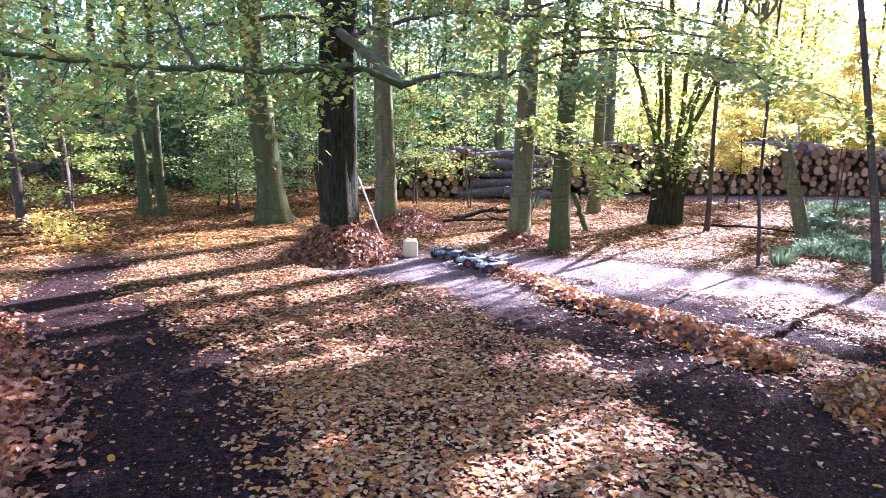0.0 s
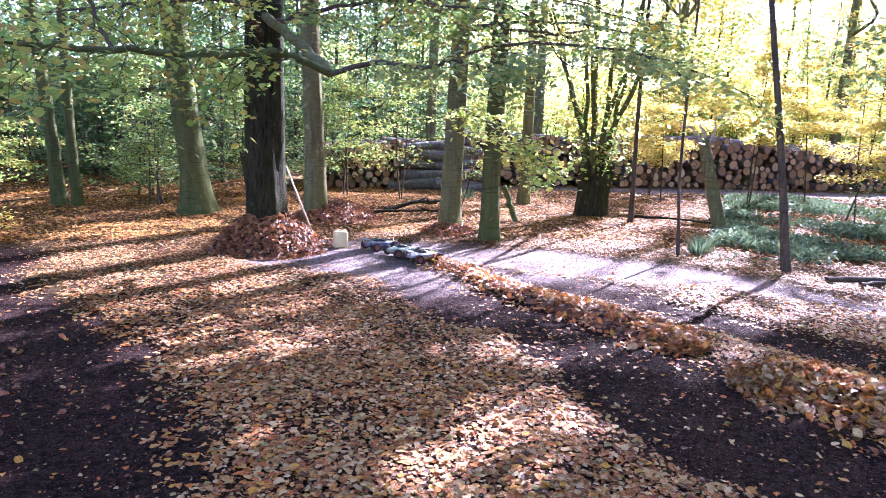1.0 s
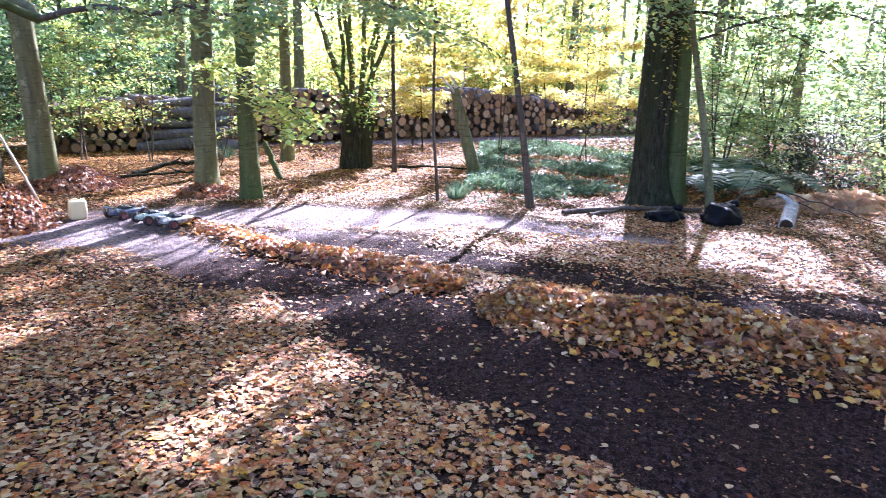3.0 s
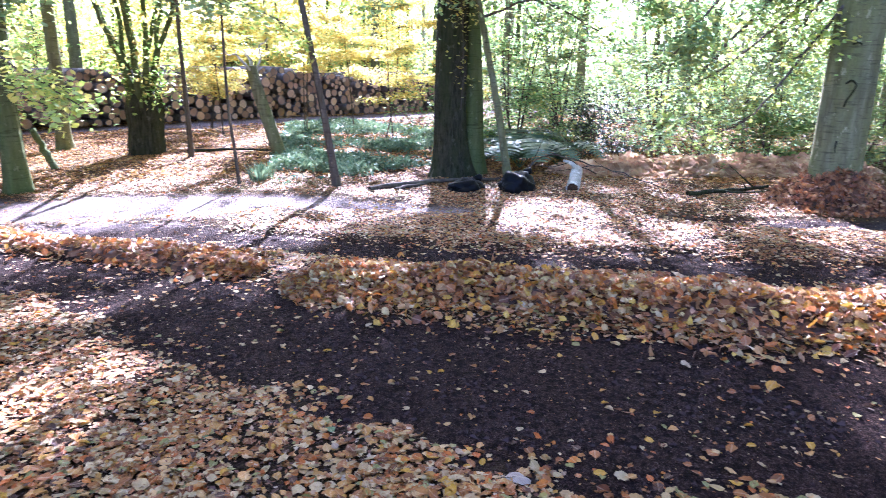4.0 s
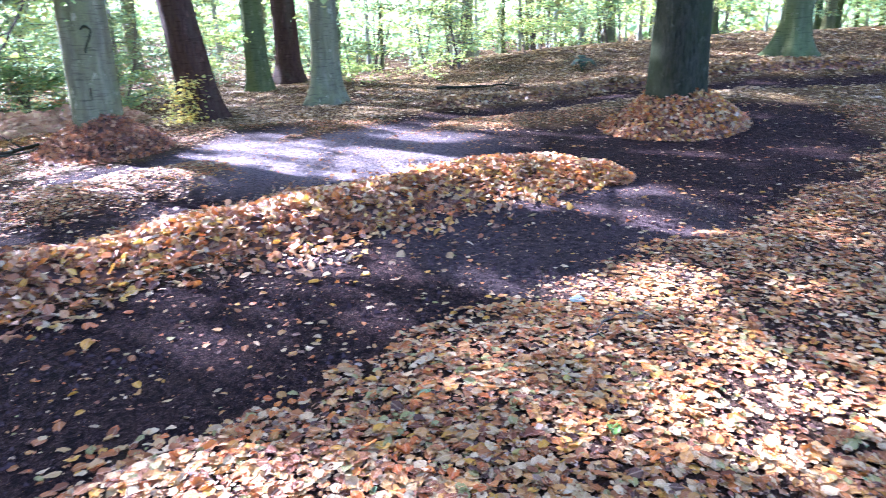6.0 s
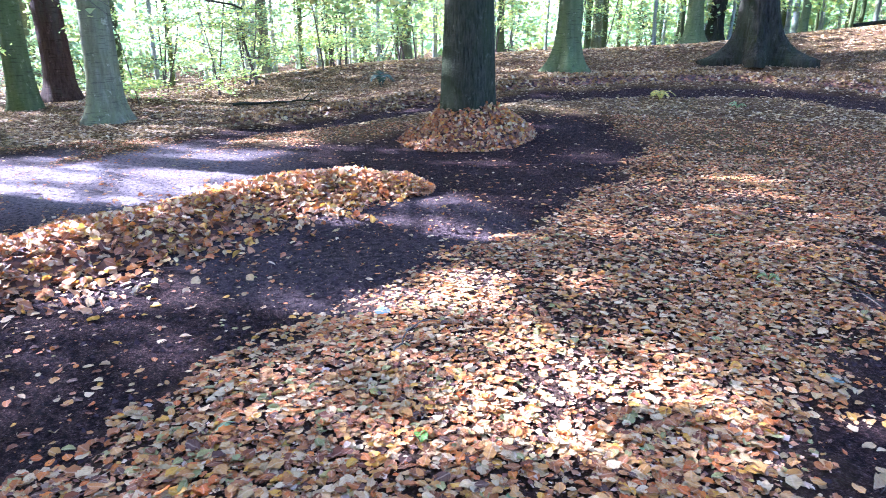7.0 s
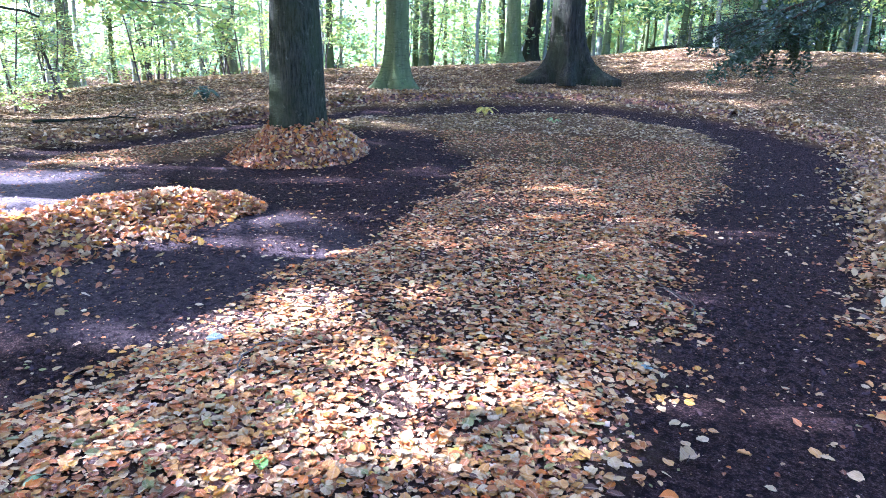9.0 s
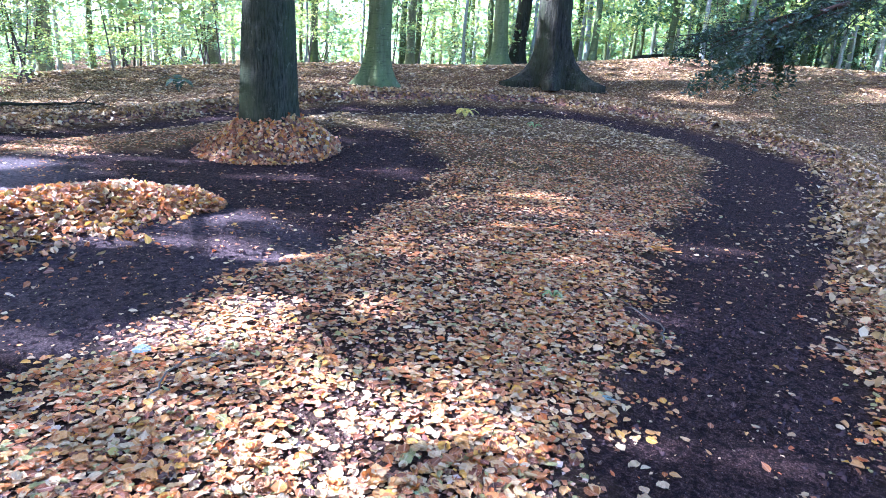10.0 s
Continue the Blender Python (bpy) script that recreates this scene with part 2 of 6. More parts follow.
def ground_mat():
    m = Mat("woodland ground", 0.95, 0.05)
    attr = m.n.new("ShaderNodeAttribute")
    attr.attribute_name = "soil"
    clod = m.noise(85.0, 8.0, 0.85)
    wide = m.noise(1.3, 4.0, 0.6)
    soil = m.ramp(clod, [(0.37, (0.006, 0.003, 0.0025)), (0.51, (0.037, 0.0185, 0.014)), (0.64, (0.19, 0.115, 0.092))])
    soil = m.mix(wide, soil, m.mix(0.3, soil, (0.022, 0.013, 0.012)))
    crumb = m.node("TexVoronoi", Vector=m.co, Scale=210.0)
    soil = m.mix(m.ramp(crumb.outputs["Color"], [(0.93, (0, 0, 0)), (0.95, (0.8, 0.8, 0.8))]), soil, (0.26, 0.20, 0.17))
    warp = m.node("VectorMath", **{})
    warp.operation = "ADD"
    m.l.new(m.co, warp.inputs[0])
    m.l.new(m.node("TexNoise", Vector=m.co, Scale=9.0).outputs[1], warp.inputs[1])
    cell = m.node("TexVoronoi", Vector=m.node("Mapping", Vector=warp.outputs[0], Scale=(1.0, 1.35, 1.0)).outputs[0], Scale=19.0)
    sep = m.node("SeparateColor", Color=cell.outputs["Color"])
    leaf = m.ramp(sep.outputs[0], [(i / len(BANK), (c[0] * 0.45, c[1] * 0.62, c[2] * 0.8)) for i, c in enumerate(BANK)], True)
    leaf = m.mix(m.ramp(cell.outputs["Distance"], [(0.35, (0, 0, 0)), (0.7, (0.95, 0.95, 0.95))]), leaf, (0.03, 0.018, 0.012))
    leaf = m.mix(m.ramp(wide, [(0.35, (0, 0, 0)), (0.7, (0.6, 0.6, 0.6))]), leaf, (0.12, 0.06, 0.03))
    leaf = m.mix(m.ramp(m.noise(0.22, 3.0), [(0.4, (0, 0, 0)), (0.65, (0.7, 0.7, 0.7))]), leaf, (0.10, 0.05, 0.025))
    # pale soil: sunlight painted on the lanes, plus the road's own dust
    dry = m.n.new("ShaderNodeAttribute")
    dry.attribute_name = "dust_and_sun"
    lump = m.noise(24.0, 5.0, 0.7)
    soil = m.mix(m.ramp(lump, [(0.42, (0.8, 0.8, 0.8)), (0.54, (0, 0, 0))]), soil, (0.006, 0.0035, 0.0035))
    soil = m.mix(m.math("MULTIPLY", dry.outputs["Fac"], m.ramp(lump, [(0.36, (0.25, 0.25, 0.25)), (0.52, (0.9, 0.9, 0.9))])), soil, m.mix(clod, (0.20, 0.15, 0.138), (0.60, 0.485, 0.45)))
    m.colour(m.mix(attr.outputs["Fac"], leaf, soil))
    hgt = m.math("ADD", m.math("MULTIPLY", clod, 0.6), m.math("MULTIPLY", sep.outputs[1], 0.6))
    lumps = m.node("TexVoronoi", Vector=m.co, Scale=150.0)
    m.bump(m.math("ADD", m.math("ADD", hgt, m.math("MULTIPLY", lump, 1.1)), m.math("MULTIPLY", lumps.outputs["Distance"], 0.35)), 1.0, 0.05)
    return m.m


GROUND = ground_mat()
heap_core = Mat("packed brown leaves")
_v = heap_core.node("TexVoronoi", Vector=heap_core.co, Scale=16.0)
heap_core.colour(heap_core.ramp(heap_core.node("SeparateColor", Color=_v.outputs["Color"]).outputs[0], [(0, (0.05, 0.022, 0.012)), (0.4, (0.13, 0.055, 0.025)), (0.7, (0.20, 0.09, 0.04)), (1, (0.09, 0.04, 0.02))], True)).bump(_v.outputs["Distance"], 0.9, 0.03)
heap_core = heap_core.m


# ---------------------------------------------------------------- mesh helpers
rng = np.random.default_rng(7)


def lattice(x, y, seed=0):
    """Smooth value noise from 0 to 1 on a plane."""
    x, y = np.asarray(x, float), np.asarray(y, float)
    i, j = np.floor(x), np.floor(y)
    f, g = x - i, y - j
    f, g = f * f * (3 - 2 * f), g * g * (3 - 2 * g)

    def h(a, b):
        v = np.sin(a * 127.1 + b * 311.7 + seed * 74.7) * 43758.5453
        return v - np.floor(v)
    return (h(i, j) * (1 - f) + h(i + 1, j) * f) * (1 - g) + (h(i, j + 1) * (1 - f) + h(i + 1, j + 1) * f) * g


def build(name, verts, faces, material, smooth=True):
    """A mesh from an array of places and a list of face arrays (each of one corner count)."""
    me = bpy.data.meshes.new(name)
    verts = np.asarray(verts, np.float32)
    faces = [np.asarray(f, np.int32) for f in faces if len(f)]
    me.vertices.add(len(verts))
    me.vertices.foreach_set("co", verts.ravel())
    loops = np.concatenate([f.ravel() for f in faces])
    sizes = np.concatenate([np.full(len(f), f.shape[1], np.int32) for f in faces])
    me.loops.add(len(loops))
    me.loops.foreach_set("vertex_index", loops)
    me.polygons.add(len(sizes))
    me.polygons.foreach_set("loop_start", np.concatenate([[0], np.cumsum(sizes)[:-1]]).astype(np.int32))
    me.polygons.foreach_set("use_smooth", np.full(len(sizes), smooth))
    me.update(calc_edges=True)
    for mt in material if isinstance(material, (list, tuple)) else [material]:
        me.materials.append(mt)
    return me


def thing(name, x, y, z, label, category, group="", kind=""):
    ob = new(name)
    ob.empty_display_size = 0.1
    ob.location = (x, y, z)
    return tagged(ob, label, category, group, kind)


def part(name, me, parent, label="", kind=""):
    ob = new(name, me)
    ob.parent = parent
    return tagged(ob, label, kind=kind)


def tube(path, radii, sides=8, lobes=None):
    """A tapered tube along a path, closed at its far end."""
    path = [Vector(p) for p in path]
    v, n = [], len(path)
    side = None
    for i, p in enumerate(path):
        d = (path[min(i + 1, n - 1)] - path[max(i - 1, 0)]).normalized()
        if side is None:
            side = d.orthogonal().normalized() if abs(d.z) < 0.9 else Vector((1, 0, 0))
        side = (side - d * side.dot(d)).normalized()
        up = d.cross(side)
        for k in range(sides):
            a = 2 * math.pi * k / sides
            r = radii[i] * (lobes(i, a, p) if lobes else 1.0)
            v.append(p + side * (r * math.cos(a)) + up * (r * math.sin(a)))
    v.append(path[-1])
    q = [(i * sides + k, i * sides + (k + 1) % sides, (i + 1) * sides + (k + 1) % sides, (i + 1) * sides + k) for i in range(n - 1) for k in range(sides)]
    t = [((n - 1) * sides + k, (n - 1) * sides + (k + 1) % sides, len(v) - 1) for k in range(sides)]
    return np.array([tuple(p) for p in v]), q, t


def join(pieces):
    """Several (places, quads, triangles) as one."""
    vs, qs, ts, o = [], [], [], 0
    for v, q, t in pieces:
        vs.append(v)
        if len(q):
            qs.append(np.asarray(q) + o)
        if len(t):
            ts.append(np.asarray(t) + o)
        o += len(v)
    return np.concatenate(vs), [np.concatenate(qs)] if qs else [], [np.concatenate(ts)] if ts else []


def curve(points, steps=6, wobble=0.0, seed=0):
    """A smooth path through the points."""
    p = np.array(points, float)
    p = np.vstack([2 * p[0] - p[1], p, 2 * p[-1] - p[-2]])
    r = np.random.default_rng(seed)
    out = []
    for i in range(1, len(p) - 2):
        for k in range(steps):
            t = k / steps
            out.append(0.5 * (2 * p[i] + (p[i + 1] - p[i - 1]) * t + (2 * p[i - 1] - 5 * p[i] + 4 * p[i + 1] - p[i + 2]) * t * t + (3 * p[i] - p[i - 1] - 3 * p[i + 1] + p[i + 2]) * t ** 3))
    out.append(p[-2])
    out = np.array(out)
    if wobble:
        out[1:-1] += r.normal(0, wobble, out[1:-1].shape)
    return out


YS, WS = (-0.39, -0.24, -0.05, 0.15, 0.31, 0.44), (0.14, 0.255, 0.32, 0.29, 0.195, 0.09)
FULL_V = np.array([(0, -0.5, 0.0), (0, 0.56, 0.02)] + [(0, a, -0.025) for a in YS]
                  + [(-w - 0.018 * (k % 2), a + 0.03, 0.05 + 0.03 * (k % 2)) for k, (a, w) in enumerate(zip(YS, WS))] + [(w + 0.018 * (k % 2), a + 0.02, 0.06 - 0.03 * (k % 2)) for k, (a, w) in enumerate(zip(YS, WS))])
FULL_T = np.array([(0, 2, 8), (0, 14, 2), (7, 1, 13), (7, 19, 1)])
FULL_Q = np.array([(8 + k, 2 + k, 3 + k, 9 + k) for k in range(5)] + [(2 + k, 14 + k, 15 + k, 3 + k) for k in range(5)])
OVAL_V = np.array([(0, -0.5, 0), (-0.24, -0.28, 0.05), (-0.32, 0.06, 0.07), (-0.2, 0.36, 0.04), (0, 0.53, 0), (0.2, 0.36, 0.05), (0.32, 0.06, 0.06), (0.24, -0.28, 0.06)])
OVAL_Q = np.array([(0, 4, 3, 2, 1), (0, 7, 6, 5, 4)])
FOLD_V = np.array([(0, -0.5, 0), (-0.3, -0.12, 0.05), (-0.25, 0.22, 0.05), (0, 0.52, 0.0), (0.25, 0.22, 0.05), (0.3, -0.12, 0.05)])
FOLD_Q = np.array([(0, 3, 2, 1), (0, 5, 4, 3)])
FLAT_V = np.array([(0, -0.5, 0), (0.3, 0, 0.04), (0, 0.5, 0), (-0.3, 0, 0.04)])
FLAT_Q = np.array([(0, 1, 2, 3)])


def leaves(name, centre, size, tilt, material, shape="fold", rnd=None, normals=None, curl=1.0, slim=1.0):
    """Many leaves as one mesh; tilt is how far they lean from flat, normals may give another flat."""
    r = rnd or rng
    c = np.asarray(centre, float).reshape(-1, 3)
    n = len(c)
    base, quads, tris = {"full": (FULL_V, FULL_Q, FULL_T), "oval": (OVAL_V, OVAL_Q, None), "fold": (FOLD_V, FOLD_Q, None), "flat": (FLAT_V, FLAT_Q, None)}[shape]
    size = np.broadcast_to(size, (n,)).astype(float)
    nz = np.zeros((n, 3)) + (0, 0, 1) if normals is None else np.array(normals, float)
    nz = nz + r.normal(0, 1, (n, 3)) * np.reshape(tilt, (-1, 1))
    nz /= np.linalg.norm(nz, axis=1, keepdims=True)
    ax = r.normal(0, 1, (n, 3))
    ax -= nz * (ax * nz).sum(1, keepdims=True)
    ax /= np.linalg.norm(ax, axis=1, keepdims=True)
    bx = np.cross(nz, ax)
    k = r.uniform(-1.0, 2.8, (n, 1)) * curl
    w = r.uniform(0.85, 1.4, (n, 1)) * slim
    arch = r.uniform(-0.5, 0.35, (n, 1)) * curl
    rise = base[None, :, 2] * k + arch * base[None, :, 1] ** 2 + 0.12 * curl * r.normal(0, 1, (n, 1)) * base[None, :, 0] * base[None, :, 1] * 4
    v = (c[:, None] + size[:, None, None] * (base[None, :, 0:1] * w[:, None] * bx[:, None] + base[None, :, 1:2] * ax[:, None] + rise[:, :, None] * nz[:, None])).reshape(-1, 3)
    if shape != "flat":
        v = v + r.normal(0, 0.016 if shape == "full" else 0.024, v.shape) * np.repeat(size, len(base))[:, None]
    o = (np.arange(n) * len(base))[:, None, None]
    fs = [(quads[None] + o).reshape(-1, quads.shape[1])]
    if tris is not None:
        fs.append((tris[None] + o).reshape(-1, 3))
    me = build(name, v, fs, material, shape != "flat")
    if n < 90000:
        at = me.attributes.new("blade", "FLOAT_VECTOR", "POINT")
        at.data.foreach_set("vector", np.tile(base * (1, 1, 0), (n, 1)).astype(np.float32).ravel())
    return me


# ---------------------------------------------------------------- plan of the ground
def band(x, y, line):
    """How far a place lies inside a strip: line holds (x, y, half width); negative outside."""
    best = np.full(np.shape(x), -99.0)
    for (ax, ay, aw), (bx, by, bw) in zip(line, line[1:]):
        dx, dy = bx - ax, by - ay
        t = np.clip(((x - ax) * dx + (y - ay) * dy) / (dx * dx + dy * dy), 0, 1)
        best = np.maximum(best, aw + (bw - aw) * t - np.hypot(x - ax - t * dx, y - ay - t * dy))
    return best


INNER = [(0.3, 8.6, 0.7), (1.25, 7.8, 0.5), (1.7, 6.1, 0.5), (2.2, 5.3, 0.55), (2.45, 4.5, 0.7), (2.5, 3.6, 0.68), (2.65, 2.8, 0.68), (2.85, 2.1, 0.78), (3.1, 1.4, 0.88), (3.6, 0.6, 0.9),
         (4.0, -0.3, 0.85), (4.4, -1.1, 0.9), (4.9, -2.2, 0.95), (5.6, -3.5, 1.05), (6.6, -5.0, 1.2), (6.9, -6.0, 0.9)]
OUTER = [(1.0, 9.2, 0.5), (2.6, 8.5, 0.75), (4.0, 7.8, 0.75), (5.2, 7.1, 0.5), (5.7, 6.2, 0.3), (6.2, 5.1, 0.2)]
SECOND = [(2.5, 7.6, 0.3), (3.4, 6.5, 0.4), (3.85, 5.4, 0.4), (4.4, 4.1, 0.42), (5.2, 2.8, 0.4), (6.0, 1.5, 0.42), (6.9, 0.2, 0.5), (7.7, -0.9, 0.8), (8.3, -2.2, 1.2), (7.8, -3.6, 1.3), (7.9, -6.4, 0.9)]
THIRD = [(8.6, -0.6, 1.1), (9.6, -1.6, 0.5), (10.8, -2.7, 0.45), (10.5, -5.9, 0.45), (10.0, -7.2, 0.4), (9.1, -9.5, 0.45), (7.6, -11.1, 0.5), (5.4, -11.5, 0.62), (3.9, -10.6, 0.75), (3.1, -8.6, 0.8),
         (2.3, -5.7, 0.72), (1.7, -4.3, 0.6), (1.2, -3.0, 0.6), (0.5, -1.7, 0.55), (-0.3, 0.2, 0.6), (-1.0, 2.2, 0.6), (-1.3, 3.6, 0.75), (-1.75, 4.8, 0.8), (-2.7, 6.2, 0.7), (-3.3, 7.6, 0.5), (-3.5, 9.0, 0.5)]
PARK = [(-0.2, 8.7, 0.45), (1.2, 8.9, 0.7)]
ROAD = [(5.5, 17.7, 0.4), (10, 17.5, 0.8), (20, 16.6, 1.0), (32, 13, 1.0)]
WORN = [(7.5, 2.7, 0.18), (8.3, 1.6, 0.32), (8.9, 0.7, 0.5), (10.2, -0.1, 0.6)]
LANES = [INNER, OUTER, SECOND, THIRD, PARK, ROAD, WORN]
# ridges of raked leaves: x, y, half width, and a height for each ridge
NARROW_RIDGE = [(1.62, 8.5, 0.05), (1.75, 8.25, 0.15), (2.2, 6.75, 0.2), (2.7, 5.85, 0.24), (3.0, 5.1, 0.31), (3.12, 4.75, 0.26), (3.2, 4.5, 0.05)]
BROAD_RIDGE = [(3.05, 3.98, 0.05), (3.3, 3.78, 0.3), (3.75, 3.3, 0.42), (4.2, 2.5, 0.45), (4.65, 1.5, 0.5), (5.1, 0.6, 0.55), (5.6, -0.4, 0.6), (6.05, -1.3, 0.62), (6.45, -2.1, 0.62), (6.45, -2.75, 0.55), (6.2, -3.2, 0.35), (6.0, -3.45, 0.06)]
WEST_RIDGE = [(-1.7, 2.5, 0.3), (-2.15, 3.5, 0.35), (-2.75, 4.8, 0.45), (-3.7, 6.3, 0.4)]
BANK_EDGE_RIDGE = [(0.2, -4.4, 0.5), (0.9, -5.6, 0.5), (1.6, -7.4, 0.5), (2.2, -9.6, 0.5), (3.1, -11.6, 0.45), (5.0, -12.7, 0.4)]
FAR_BEND_RIDGE = [(5.6, -12.6, 0.35), (8.0, -12.3, 0.35), (9.9, -10.3, 0.35), (10.9, -7.6, 0.35), (11.4, -5.6, 0.35), (11.7, -2.9, 0.35)]
RIDGES = [(NARROW_RIDGE, 0.115), (BROAD_RIDGE, 0.155), (WEST_RIDGE, 0.13), (BANK_EDGE_RIDGE, 0.16), (FAR_BEND_RIDGE, 0.14)]
HEAPS = [(-0.35, 9.3, 0.76, 0.58), (0.75, 11.9, 0.75, 0.32), (2.4, 10.3, 0.42, 0.16), (9.62, 1.82, 0.74, 0.58), (8.28, -5.28, 0.84, 0.6)]


def terrain(x, y):
    """The lie of the land without heaps."""
    s = 0.69 * x - 0.72 * y
    way = np.degrees(np.arctan2(x - 0.4, y + 0.2))
    h = -0.025 * np.clip(y, -6, 6) + np.interp(s, [7, 9, 12, 16, 20, 30, 60], [0, 0.06, 0.36, 0.8, 1.12, 1.3, 1.4]) * np.interp(way, [80, 106, 128, 180], [0.15, 0.25, 1, 1])
    away = np.hypot(x - 0.4, y + 0.2)
    line = 1.466 + np.interp(way, [84, 98, 112, 125, 132, 140, 153, 165, 180], [-0.09, -0.07, -0.039, -0.021, -0.0145, -0.005, 0.021, 0.02, 0.02]) * np.minimum(away, 40)
    b = np.clip((away - 14.5) / 5.5, 0, 1) * np.clip((way - 84) / 12, 0, 1)
    h = h + (line - h) * b * b * (3 - 2 * b)
    far = np.clip((np.hypot(x - 4, y - 2) - 18) / 30, 0, 1) * np.clip((96 - way) / 12, 0, 1)
    return h + 0.05 * (lattice(x * 0.45, y * 0.45, 3) - 0.5) + far * 0.5 * (lattice(x * 0.09, y * 0.09, 5) - 0.5)


def soil_at(x, y):
    b = np.max([band(x, y, l) for l in LANES], axis=0)
    b = b + 0.28 * (lattice(x * 2.3, y * 2.3, 1) - 0.5) + 0.14 * (lattice(x * 7, y * 7, 2) - 0.5)
    return np.clip(b / 0.16 + 0.5, 0, 1)


def thinning(x, y):
    """How bare of leaves a place is: the carpet frays out towards the lanes."""
    b = np.max([band(x, y, l) for l in LANES], axis=0)
    b = b + 0.24 * (lattice(x * 2.3, y * 2.3, 1) - 0.5) + 0.3 * (lattice(x * 6, y * 6, 2) - 0.5) + 0.25 * (lattice(x * 14, y * 14, 4) - 0.5)
    return np.clip(b / 0.4 + 0.5, 0, 1)


def ridge_at(x, y, which=None):
    h = np.zeros(np.shape(x))
    for line, top in RIDGES if which is None else [RIDGES[which]]:
        b = band(x, y, [(p, q, 0) for p, q, _ in line]) + 0.14 * (lattice(x * 3.7, y * 3.7, 14) - 0.45)
        b = np.minimum(b, 0)
        wid = band(x, y, line) - b
        rel = np.clip(1 + b / np.maximum(wid, 0.1), 0, 1)
        h = np.maximum(h, top * np.clip(wid / 0.35, 0.15, 1) * rel * rel * (3 - 2 * rel) * (0.75 + 0.5 * lattice(x * 2.1, y * 2.1, 9)) * (rel > 0))
    return h


def heap_at(x, y, which=None):
    h = np.zeros(np.shape(x))
    for k, (cx, cy, r, top) in enumerate(HEAPS):
        if which is None or which == k:
            d = np.hypot(x - cx, y - cy) * (1 + 0.22 * (lattice(x * 1.9, y * 1.9, 20 + k) - 0.5)) / r
            h = np.maximum(h, top * np.clip(1 - d, 0, 1) ** 0.8 * (1 + 0.2 * (lattice(x * 5, y * 5, 4) - 0.5)))
    return h


def land(x, y):
    """Height of the walked ground: lanes lie a little lower."""
    return terrain(x, y) - 0.035 * soil_at(x, y) + 0.012 * (lattice(x * 9, y * 9, 6) - 0.5)


def gz(x, y):
    return float(land(np.array([x]), np.array([y]))[0])


def ground_sheet():
    u = np.linspace(-1, 1, 381)
    ax = 13.0 * u + 14.0 * u ** 3 + 380.0 * u ** 11
    X, Y = np.meshgrid(ax + 4.5, ax + 0.5, indexing="ij")
    Z = land(X, Y)
    v = np.stack([X, Y, Z], -1).reshape(-1, 3)
    n = len(u)
    i = (np.arange(n - 1)[:, None] * n + np.arange(n - 1)[None]).reshape(-1, 1)
    me = build("ground", v, [np.hstack([i, i + n, i + n + 1, i + 1])], GROUND)
    at = me.attributes.new("soil", "FLOAT", "POINT")
    humus = np.clip((9.8 - np.hypot(X - 0.4, Y + 0.2)) / 3.0, 0, 1) * 0.72
    at.data.foreach_set("value", np.maximum(soil_at(X, Y), humus).ravel().astype(np.float32))
    # lane and parking soil paled as if sunlit
    dust_and_sun = np.clip(np.maximum(band(X, Y, OUTER), band(X, Y, PARK + [(1.3, 7.7, 0.7)])) / 0.7 + 0.75, 0, 1)
    # the road really is pale and dusty
    dust_and_sun = np.maximum(dust_and_sun, np.clip(band(X, Y, ROAD) / 0.4 + 0.9, 0, 0.9))
    # two more spots of sun put into the soil colour
    dust_and_sun = np.maximum(dust_and_sun, np.clip(1.4 - np.hypot(X - 8.7, Y + 0.9) / 1.7, 0, 0.7))
    dust_and_sun = np.maximum(dust_and_sun, np.clip(1.3 - np.hypot((X - 5.2) / 1.3, Y + 2.3) / 1.1, 0, 0.12))
    at = me.attributes.new("dust_and_sun", "FLOAT", "POINT")
    at.data.foreach_set("value", (dust_and_sun * (0.55 + 0.6 * lattice(X * 1.4, Y * 1.4, 71))).ravel().astype(np.float32))
    return tagged(new("ground", me), "woodland floor of dark trodden soil and fallen beech leaves", "ground", kind="structure")


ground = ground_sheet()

# made-up openings in the unseen leaf roof, set where sun should fall: place on the ground, half sizes, turned to the
# sun's way
GAPS_LANE = [(3.2, 11.6, 2.2, 1.3), (2.2, 13.6, 2.0, 1.2), (1.25, 3.4, 0.75, 0.45), (2.8, 8.1, 1.3, 0.7), (0.3, 7.9, 1.3, 0.9), (1.25, 8.5, 1.3, 0.9),
             (4.0, 7.6, 1.0, 0.5), (2.2, 5.1, 0.7, 0.35), (4.0, 5.8, 0.7, 0.4), (-3.0, 7.6, 1.3, 0.6), (-0.1, 5.2, 0.7, 0.3), (3.75, 2.75, 0.3, 0.2),
             (6.5, 3.7, 1.4, 0.7), (6.4, 2.4, 0.9, 0.5), (11.6, 5.0, 1.6, 1.0), (8.0, 1.5, 1.1, 0.6), (9.1, 0.2, 1.2, 0.5), (8.6, -0.8, 1.9, 1.0),
             (6.3, -2.3, 1.5, 1.0), (5.8, -1.7, 0.6, 0.2)]
